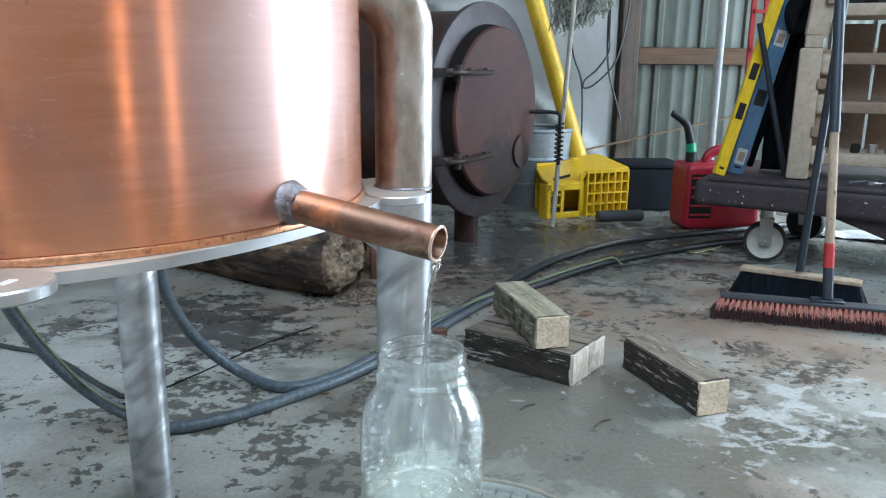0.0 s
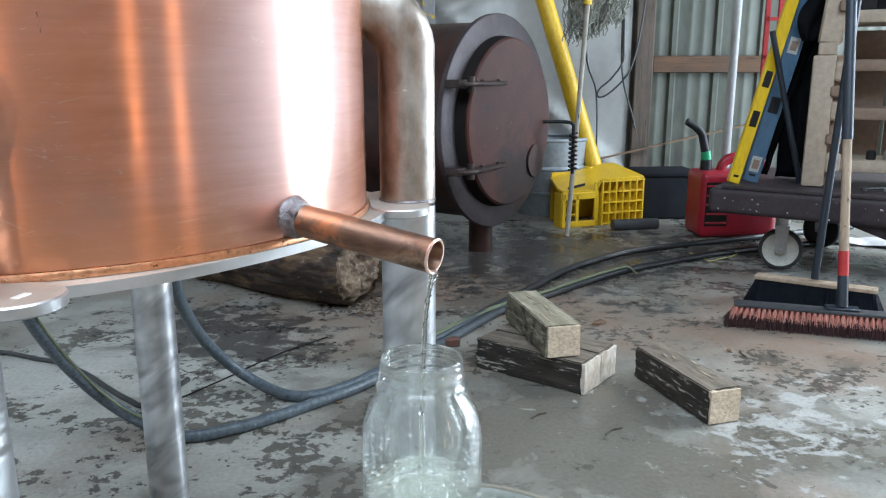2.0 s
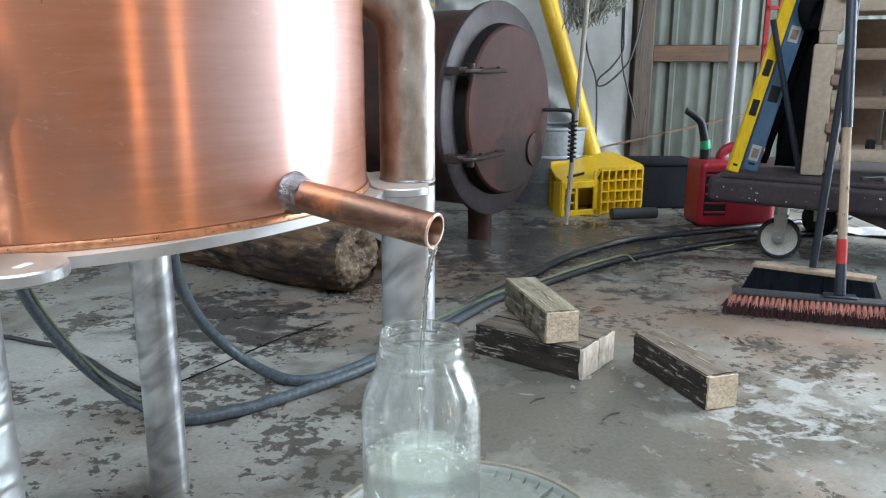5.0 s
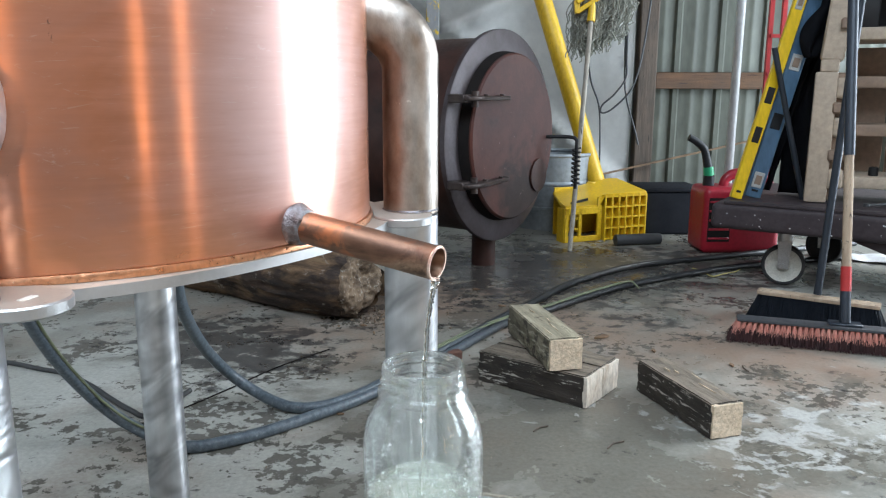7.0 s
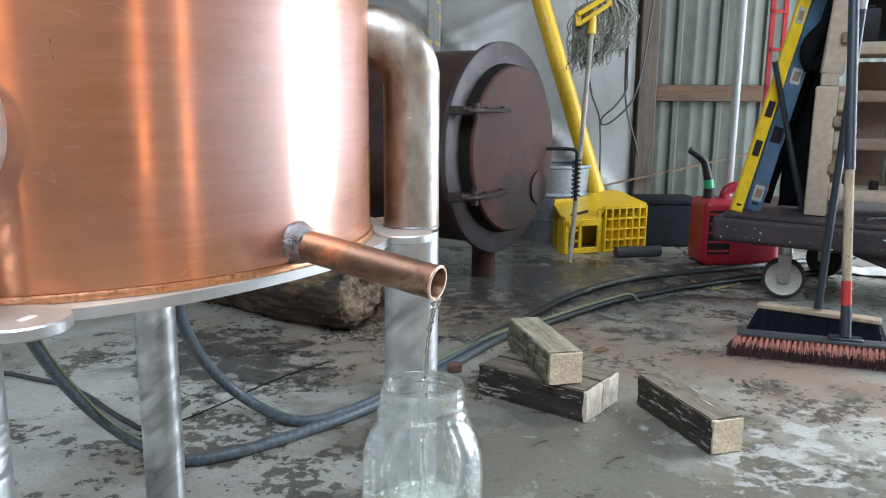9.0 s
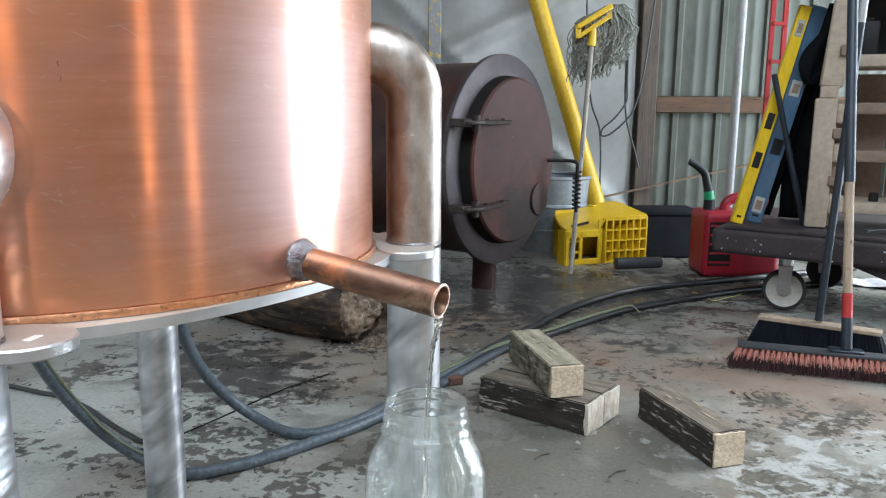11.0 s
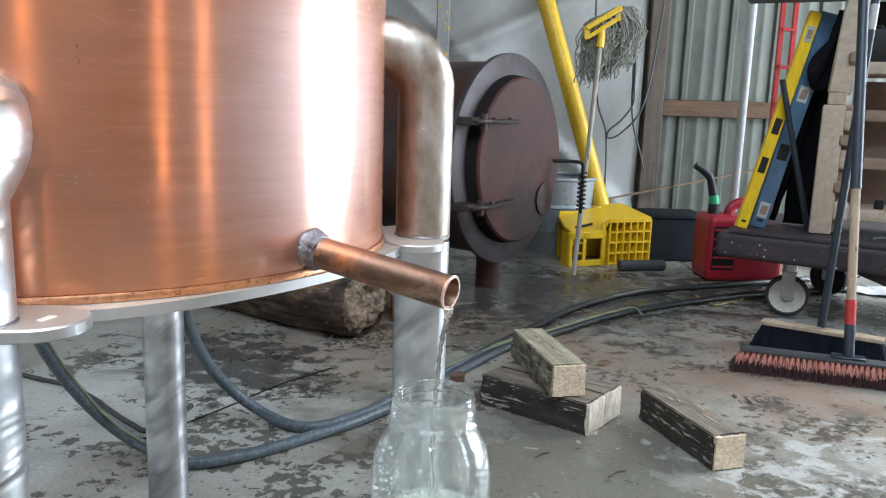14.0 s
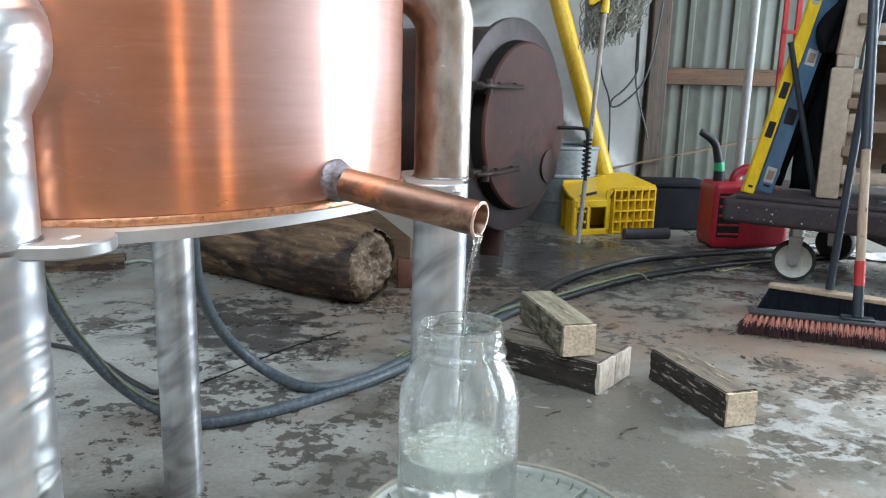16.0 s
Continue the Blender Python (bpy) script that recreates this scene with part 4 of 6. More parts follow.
def firebox():
    """A steel drum on stub legs; its round door faces +x."""
    ob = thing("firebox", (0.168, 3.60, 0), "rust-brown steel firebox drum with a round hinged door", "firebox", "", -32)
    zc = 0.61
    lay = Matrix.Translation((0, 0, zc)) @ Matrix.Rotation(radians(90), 4, "Y")
    bm = BM()
    lathe(bm, [(0.0, -1.7), (0.435, -1.7), (0.445, -1.69), (0.445, -0.03), (0.0, -0.03)], 72, lay)
    part("drum", bm, RUST_PAINT, ob)
    bm = BM()
    lathe(bm, [(0.36, -0.03), (0.474, -0.03), (0.480, -0.026), (0.480, -0.004), (0.474, 0.0), (0.36, 0.0)], 96, lay, True)
    part("flange", bm, FLANGE, ob, "blued steel flange ring")
    bm = BM()
    lathe(bm, [(0.0, 0.0), (0.371, 0.0), (0.375, 0.004), (0.375, 0.056), (0.367, 0.064), (0.0, 0.066)], 96, lay)
    door = part("door", bm, SCORCHED, ob, "rust-brown round steel door")
    # black ring stands in for the shade on the side of the door
    bm = BM()
    lathe(bm, [(0.3745, 0.001), (0.384, 0.001), (0.384, 0.008), (0.3765, 0.050)], 96, lay)
    part("door_edge_shade", bm, FLAT_BLACK, ob, "black ring in place of shade at the door edge")
    for z in (zc + 0.178, zc - 0.178):
        bm = BM()
        prism(bm, [(0.002, -0.455), (0.10, -0.455), (0.125, -0.40), (0.120, -0.34), (0.088, -0.09), (0.064, -0.09), (0.064, -0.360), (0.002, -0.392)], z - 0.009, z + 0.009)
        bmesh.ops.bevel(bm, geom=bm.edges[:], offset=0.003, segments=1, affect="EDGES")
        hinge = part("hinge", bm, DARK_STEEL, door, "bare steel strap hinge")
        bm = BM()
        cyl(bm, (0.085, -0.385, z - 0.035), (0.085, -0.385, z + 0.030), 0.016)
        part("hinge_pin", bm, DARK_STEEL, hinge, "hinge pin")
        bm = BM()
        box(bm, (0.040, -0.425, z), (0.080, 0.075, 0.034), None, 0.004)
        part("hinge_block", bm, DARK_STEEL, hinge, "welded hinge block")
        for y in (-0.30, -0.16):
            bm = BM()
            cyl(bm, (0.088 - 0.02 * (y + 0.30), y, z + 0.008), (0.088 - 0.02 * (y + 0.30), y, z + 0.017), 0.011, None, 6)
            part("bolt_head", bm, DARK_STEEL, hinge)
    bm = BM()
    tube(bm, curve([(0.060, 0.31, zc - 0.01), (0.16, 0.35, zc - 0.01), (0.20, 0.352, zc - 0.02), (0.205, 0.353, zc - 0.06), (0.205, 0.353, zc - 0.26)], 8), 0.009, 10)
    handle = part("handle", bm, BLACK, door, "bent black steel handle")
    bm = BM()
    tube(bm, [(0.205 + 0.019 * math.cos(a), 0.353 + 0.019 * math.sin(a), zc - 0.06 - 0.0034 * a) for a in (i * 0.5 for i in range(108))], 0.0045, 6)
    part("coil_grip", bm, BLACK, handle, "coiled wire grip")
    bm = BM()
    lathe(bm, [(0.0, 0.065), (0.075, 0.065), (0.078, 0.068), (0.078, 0.075), (0.0, 0.077)], 40, Matrix.Translation((0, 0.22, -0.19)) @ lay)
    part("draught_cover", bm, RUST_PAINT, door, "round draught cover")
    for x in (-0.10, -1.4):
        for y in (-0.12, 0.12) if x < -1 else (0.0,):
            bm = BM()
            cyl(bm, (x, y, 0), (x, y, 0.24), 0.057, None, 28)
            part("leg", bm, RUST_PAINT, ob, "short pipe leg")
    return ob


firebox()

# ---- the far corner ----
YELLOW = surface("yellow_plastic", (0.72, 0.46, 0.010), (0.62, 0.38, 0.010), 8, (0.35, 0.5), 0, (1, 1, 1), 0.05, 10, ((0.20, 0.16, 0.07), 0.70))
YELLOW_PAINT = surface("chipped_yellow_paint", (0.68, 0.43, 0.012), (0.56, 0.34, 0.012), 7, (0.35, 0.5), 0, (1, 1, 0.5), 0.1, 9, ((0.10, 0.08, 0.05), 0.66))
FLAKED = surface("flaking_yellow_on_grey_steel", (0.24, 0.25, 0.26), (0.30, 0.30, 0.30), 4, (0.4, 0.6), 0.2, (1, 1, 0.5), 0.1, 9, ((0.62, 0.42, 0.03), 0.55))
RED = surface("red_plastic", (0.34, 0.010, 0.026), (0.26, 0.008, 0.020), 6, (0.32, 0.48), 0, (1, 1, 1), 0.05)
RED_PAINT = surface("red_paint", (0.42, 0.03, 0.03), (0.34, 0.02, 0.02), 6, (0.35, 0.5), 0, (1, 1, 1), 0.05)
BLUE_PAINT = surface("blue_anodised_metal", (0.085, 0.17, 0.27), (0.07, 0.14, 0.23), 6, (0.35, 0.5), 0.3, (1, 1, 0.3), 0.05)
LEVEL_YELLOW = surface("yellow_enamel", (0.78, 0.52, 0.012), (0.70, 0.46, 0.012), 6, (0.3, 0.42), 0, (1, 1, 0.3), 0.03)
GREEN = surface("green_plastic", (0.02, 0.32, 0.14), (0.02, 0.26, 0.11), 20, (0.35, 0.5))
BEIGE = surface("beige_moulded_plastic", (0.47, 0.385, 0.295), (0.39, 0.315, 0.24), 4, (0.5, 0.65), 0, (1, 1, 1), 0.08)
# the same beige plastic, darkened for its inner parts in shade
TAN = surface("shaded_beige_plastic", (0.28, 0.20, 0.145), (0.20, 0.14, 0.10), 4, (0.55, 0.7), 0, (1, 1, 1), 0.08)
DECK = surface("paint_spattered_dark_plastic", (0.062, 0.050, 0.054), (0.036, 0.029, 0.032), 6, (0.45, 0.6), 0, (1, 1, 1), 0.1, 10, ((0.5, 0.48, 0.45), 0.68), spec=0.2)
WHEEL = surface("grey_caster_rubber", (0.52, 0.51, 0.45), (0.42, 0.41, 0.36), 14, (0.5, 0.65))
TYRE = surface("dark_rubber_tread", (0.024, 0.024, 0.025), (0.015, 0.015, 0.016), 14, (0.6, 0.8))
ZINC = surface("zinc_plated_steel", (0.55, 0.55, 0.55), (0.45, 0.45, 0.45), 16, (0.3, 0.45), 0.9)
WHITE = surface("white_enamel", (0.44, 0.44, 0.43), (0.34, 0.34, 0.335), 7, (0.3, 0.45), 0, (1, 1, 0.4), 0.03)
PINK = surface("faded_red_bristle", (0.62, 0.25, 0.20), (0.78, 0.42, 0.34), 30, (0.6, 0.8))
BROOM_BLOCK = surface("grey_broom_plastic", (0.026, 0.029, 0.034), (0.045, 0.048, 0.055), 9, (0.5, 0.7), 0, (1, 1, 1), 0.1)
DIRTY = surface("dirty_bristle_tip", (0.028, 0.016, 0.018), (0.085, 0.034, 0.034), 30, (0.7, 0.9))
DARK_BRISTLE = surface("dark_blue_bristle", (0.008, 0.011, 0.016), (0.016, 0.020, 0.028), 30, (0.6, 0.8), spec=0.2)
HANDLE_WOOD = timber("worn_handle_wood", (0.30, 0.22, 0.15), (0.46, 0.36, 0.26), 2)
GREY_HANDLE = timber("greyed_handle_wood", (0.27, 0.24, 0.19), (0.43, 0.39, 0.33), 2)
SLEEVE = surface("blue_black_painted_steel", (0.035, 0.045, 0.06), (0.025, 0.033, 0.045), 9, (0.35, 0.5), 0.3, (1, 1, 0.3), 0.03)


def hose_rubber():
    """Black rubber hose, dusted blue-grey along the stretch that hangs by the still."""
    m, t, p = shader("dusty_rubber_hose")
    c = t.nodes.new("ShaderNodeTexCoord")
    xyz = t.nodes.new("ShaderNodeSeparateXYZ")
    t.links.new(c.outputs["Object"], xyz.inputs[0])
    worn = grain(t, 90, 8.0, (1, 1, 1), 0.72)
    dust = ramp(t, worn, (0.36, (0.050, 0.066, 0.080)), (0.50, (0.090, 0.116, 0.140)), (0.64, (0.140, 0.172, 0.200)), (0.72, (0.34, 0.38, 0.41)))
    clean = ramp(t, worn, (0.4, (0.012, 0.013, 0.015)), (0.7, (0.034, 0.036, 0.038)))
    part_way = node(t, "ShaderNodeMapRange")
    for k, v in ((1, 2.05), (2, 2.75), (3, 0.0), (4, 1.0)):
        part_way.inputs[k].default_value = v
    t.links.new(xyz.outputs["Y"], part_way.inputs[0])
    t.links.new(blend(t, part_way.outputs[0], dust, clean), p.inputs["Base Color"])
    t.links.new(ramp(t, worn, (0.3, g(0.28)), (0.7, g(0.5))), p.inputs["Roughness"])
    bump(t, p, worn, 0.12, 0.002)
    return m


HOSE = hose_rubber()
DARK_HOSE = surface("black_rubber_hose", (0.03, 0.033, 0.036), (0.06, 0.062, 0.064), 6, (0.4, 0.6), 0, (1, 1, 1), 0.1)
STRING = surface("pale_yellow_string", (0.52, 0.45, 0.16), (0.40, 0.34, 0.13), 30, (0.7, 0.9))
CORD = surface("green_cord", (0.20, 0.22, 0.13), (0.12, 0.14, 0.08), 30, (0.5, 0.7))
YARN = surface("grey_cotton_yarn", (0.20, 0.20, 0.165), (0.33, 0.33, 0.28), 20, (0.8, 0.95))
ZTUB = surface("dull_zinc_tub", (0.30, 0.33, 0.35), (0.22, 0.24, 0.26), 4, (0.4, 0.6), 0.4)
PAPER = surface("white_plastic_sheet", (0.74, 0.75, 0.76), (0.62, 0.63, 0.64), 5, (0.35, 0.5), 0, (1, 1, 1), 0.1)
CLOTH = surface("black_cloth", (0.008, 0.009, 0.012), (0.015, 0.016, 0.020), 8, (0.75, 0.95), 0, (1, 1, 1), 0.2, spec=0.15)
LATH = timber("brown_lath", (0.15, 0.09, 0.05), (0.27, 0.17, 0.10), 0)
VIAL = surface("grey_vial_frame", (0.45, 0.47, 0.46), (0.36, 0.37, 0.36), 30, (0.25, 0.4))


def pole(name, p, q, r, mat, label, category, r2=None):
    bm = BM()
    cyl(bm, p, q, r, r2, 28)
    return tagged(part(name, bm, mat), label, category)


pole("leaning_pole", (0.858, 4.62, 0.0), (0.055, 5.05, 2.55), 0.052, YELLOW_PAINT, "thick yellow painted steel pole leaning on the wall", "pole")
bm = BM()
box(bm, (-0.235, 4.98, 2.1), (0.08, 0.06, 4.2), None, 0.006)
tagged(part("steel_post", bm, FLAKED), "grey steel post with flaking yellow paint", "post")
pole("white_pole", (1.415, 4.26, 0.0), (1.415, 4.26, 4.2), 0.0225, WHITE, "upright white enamelled metal pole", "pole")
pole("dark_pipe_offcut", (0.80, 4.13, 0.031), (1.05, 4.19, 0.031), 0.030, DARK_HOSE, "dark pipe offcut lying by the crate", "pipe")
bm = BM()
bar(bm, (0.86, 5.07, 0.285), (1.95, 5.13, 0.535), 0.010, 0.028, (0, 1, 0))
tagged(part("lath", bm, LATH), "thin brown wooden lath propped along the wall", "lath")


def mop():
    ob = thing("mop", (0.539, 3.985, 0), "upturned string mop with a yellow clamp leaning by the wall", "mop")
    bm = BM()
    cyl(bm, (0, 0, 0), (0.093, 0.20, 1.235), 0.0125, 0.0125, 20)
    part("handle", bm, GREY_HANDLE, ob, "greyed wooden handle")
    bm = BM()
    cyl(bm, (0.088, 0.19, 1.17), (0.096, 0.207, 1.28), 0.021, 0.018, 20)
    bar(bm, (0.01, 0.195, 1.265), (0.185, 0.205, 1.375), 0.028, 0.045, (0, 1, 0), 0.004)
    bar(bm, (0.015, 0.190, 1.215), (0.185, 0.200, 1.33), 0.024, 0.018, (0, 1, 0), 0.004)
    bar(bm, (0.018, 0.192, 1.21), (0.012, 0.196, 1.275), 0.028, 0.022, (0, 1, 0), 0.003)
    bar(bm, (0.172, 0.20, 1.31), (0.180, 0.203, 1.375), 0.028, 0.022, (0, 1, 0), 0.003)
    part("clamp", bm, YELLOW, ob, "yellow plastic mop clamp")
    rng = random.Random(3)
    bm = BM()
    for k in range(420):
        u = rng.random() ** 0.7
        back = k % 3 == 0
        x0, z0 = 0.01 + 0.18 * u, 1.27 + 0.09 * u
        if back:
            out, drop, y1 = rng.uniform(-0.05, 0.02), rng.uniform(0.16, 0.34), 0.25 + rng.uniform(0, 0.04)
        else:
            out, drop, y1 = rng.uniform(0.0, 0.14) * (0.3 + 0.8 * u), rng.uniform(0.10, 0.30), 0.19 + rng.uniform(0, 0.09)
        tuck = rng.uniform(-0.05, 0.01) * (0 if back else 1)
        pts = [(x0, 0.20, z0), (x0 + out * 0.5, y1, z0 + 0.018), (x0 + out, y1 + 0.012, z0 - drop * 0.35), (x0 + out * 0.95 + tuck * 0.6, y1 + 0.015, z0 - drop * 0.75), (x0 + out * 0.75 + tuck, y1 + rng.uniform(-0.01, 0.02), z0 - drop)]
        c = curve(pts, 7)
        curl = [v + min(1, i / 8) * 0.026 * Vector((noise.noise((k * 1.7, i * 0.45, 1)), 0.6 * noise.noise((k * 1.7, i * 0.45, 2)), 0.5 * noise.noise((k * 1.7, i * 0.45, 3)))) for i, v in enumerate(c)]
        tube(bm, curl, 0.0035, 5)
    part("yarn_head", bm, YARN, ob, "matted grey cotton strings")["kind"] = "stuff"


mop()


def yellow_crate():
    """A moulded bin on its side: a solid top, a window in one half and a waffle grid in the other."""
    ob = thing("plastic_crate", (0.530, 4.183, 0), "yellow moulded plastic crate with a waffle grid side", "crate", "", 24)
    ob.scale = (0.92, 0.92, 0.97)
    bm = BM()
    prism(bm, [(0.0, 0.0), (0.225, -0.004), (0.256, -0.02), (0.56, -0.02), (0.57, 0.0), (0.555, 0.29), (0.50, 0.32), (0.08, 0.29), (0.0, 0.06)], 0.232, 0.250)
    for v in bm.verts:
        v.co.z += 0.045 * min(1, max(0, v.co.y / 0.25)) + (0.025 if v.co.x > 0.24 else -0.040)
    bmesh.ops.bevel(bm, geom=bm.edges[:], offset=0.004, segments=2, affect="EDGES")
    top = part("top_panel", bm, YELLOW, ob)
    bm = BM()
    lathe(bm, [(0.014, 0.0), (0.026, 0.0), (0.028, 0.004), (0.026, 0.008), (0.014, 0.008)], 24, Matrix.Translation((0.30, 0.20, 0.3075)), True)
    part("hole_rim", bm, YELLOW, top)
    # black disc in place of the dark inside of the hole
    bm = BM()
    lathe(bm, [(0.0, 0.0), (0.020, 0.0), (0.020, 0.004), (0.0, 0.004)], 24, Matrix.Translation((0.30, 0.20, 0.3095)))
    part("hole_disc", bm, BLACK, top, "black disc standing in for the dark hole")
    bm = BM()
    bar(bm, (0.06, 0.035, 0.2185), (0.20, 0.075, 0.232), 0.006, 0.014)
    part("grip_slot", bm, BLACK, top, "dark hand slot")
    bm = BM()
    box(bm, (0.012, 0.0, 0.098), (0.024, 0.014, 0.196), None, 0.003)
    box(bm, (0.105, 0.0, 0.098), (0.022, 0.014, 0.196), None, 0.003)
    box(bm, (0.238, 0.0, 0.130), (0.030, 0.016, 0.25), None, 0.003)
    box(bm, (0.125, 0.0, 0.178), (0.25, 0.014, 0.040), None, 0.003)
    box(bm, (0.125, 0.0, 0.018), (0.25, 0.016, 0.034), None, 0.003)
    box(bm, (0.058, 0.002, 0.075), (0.08, 0.008, 0.012), None, 0.002)
    box(bm, (0.058, 0.002, 0.135), (0.08, 0.008, 0.012), None, 0.002)
    part("window_side", bm, YELLOW, ob)
    for k in range(7):
        bm = BM()
        box(bm, (0.268 + 0.0485 * k, -0.004, 0.132), (0.0095, 0.040, 0.264), None, 0.0015)
        part("grid_bar", bm, YELLOW, ob)
    for k in range(5):
        bm = BM()
        box(bm, (0.4135, -0.003, 0.010 + 0.061 * k), (0.300, 0.038, 0.0095), None, 0.0015)
        part("grid_bar", bm, YELLOW, ob)
    bm = BM()
    box(bm, (0.0, 0.04, 0.098), (0.012, 0.08, 0.196), None, 0.002)
    part("end_panel", bm, YELLOW, ob)
    bm = BM()
    box(bm, (0.41, 0.03, 0.13), (0.29, 0.006, 0.25))
    part("inner_panel", bm, YELLOW, ob)
    bm = BM()
    box(bm, (0.30, 0.29, 0.14), (0.42, 0.010, 0.28))
    part("rear_panel", bm, YELLOW, ob)
    bm = BM()
    box(bm, (0.562, 0.135, 0.13), (0.012, 0.30, 0.26), None, 0.003)
    part("end_panel", bm, YELLOW, ob)


yellow_crate()


def round_tub():
    ob = thing("wash_tub", (0.50, 4.77, 0), "dull galvanised steel wash tub with a rolled rim", "tub")
    bm = BM()
    lathe(bm, [(0.0, 0.03), (0.20, 0.03), (0.205, 0.0), (0.212, 0.0), (0.215, 0.05), (0.225, 0.12), (0.231, 0.125), (0.233, 0.14), (0.229, 0.145), (0.240, 0.27), (0.247, 0.275), (0.247, 0.29), (0.243, 0.295), (0.252, 0.44), (0.246, 0.44), (0.20, 0.05), (0.0, 0.05)], 56)
    part("tub_wall", bm, ZTUB, ob)
    bm = BM()
    lathe(bm, [(0.248 + 0.012 * math.cos(a), 0.447 + 0.012 * math.sin(a)) for a in (6.283 * k / 10 for k in range(10))], 56, None, True)
    part("rim", bm, ZTUB, ob)


round_tub()


def black_tub():
    ob = thing("storage_tub", (1.17, 4.62, 0), "black plastic tub with a dark dusty lid", "tub", "", 5)
    bm = BM()
    box(bm, (0, 0, 0.125), (0.34, 0.30, 0.25), None, 0.02, 3)
    part("body", bm, CLOTH, ob)
    bm = BM()
    box(bm, (0, 0, 0.262), (0.36, 0.32, 0.022), None, 0.008, 2)
    part("lid", bm, CLOTH, ob, "dark dusty lid")


black_tub()


def gas_can():
    ob = thing("fuel_can", (1.40, 4.08, 0), "red plastic fuel can with a black pouring spout", "fuel can", "", 4)
    ob.scale = (1.0, 1.0, 1.13)
    bm = BM()
    box(bm, (0, 0, 0.15), (0.40, 0.24, 0.30), None, 0.035, 4)
    part("tank", bm, RED, ob)
    bm = BM()
    tube(bm, curve([(-0.07, 0, 0.285), (-0.055, 0, 0.33), (0.0, 0, 0.355), (0.10, 0, 0.35), (0.165, 0, 0.32), (0.175, 0, 0.28)], 6), 0.024, 14)
    part("grip", bm, RED, ob, "moulded red grip")
    for k in range(5):
        bm = BM()
        box(bm, (-0.12, -0.119, 0.07 + 0.042 * k), (0.11, 0.008, 0.012), None, 0.003)
        part("moulded_rib", bm, RED, ob)
    bm = BM()
    box(bm, (-0.12, -0.119, 0.155), (0.115, 0.004, 0.20))
    part("recess", bm, FLAT_BLACK, ob, "dark recessed panel")
    bm = BM()
    cyl(bm, (-0.145, 0, 0.29), (-0.145, 0, 0.345), 0.030, 0.028, 24)
    cap = part("collar", bm, BLACK, ob, "black screw collar")
    bm = BM()
    cyl(bm, (-0.146, 0, 0.346), (-0.152, 0, 0.385), 0.027, 0.025, 24)
    part("ring", bm, GREEN, cap, "bright green ring")
    bm = BM()
    tube(bm, curve([(-0.152, 0, 0.38), (-0.165, 0, 0.425), (-0.180, 0, 0.465), (-0.215, 0, 0.495), (-0.262, 0, 0.520)], 6), [0.023 - 0.0003 * i for i in range(25)], 16)
    part("nozzle", bm, BLACK, ob, "bent black nozzle")


gas_can()


def red_stand():
    ob = thing("red_stand", (1.585, 4.2, 0), "red painted steel ladder frame behind the levels", "stand")
    for x in (-0.03, 0.035):
        bm = BM()
        bar(bm, (x, 0, 0), (x, 0.02, 2.0), 0.022, 0.022)
        part("upright", bm, RED_PAINT, ob)
    for k in range(10):
        bm = BM()
        bar(bm, (-0.03, 0.001, 0.15 + 0.19 * k), (0.035, 0.001, 0.15 + 0.19 * k), 0.02, 0.018)
        part("rung", bm, RED_PAINT, ob)


red_stand()


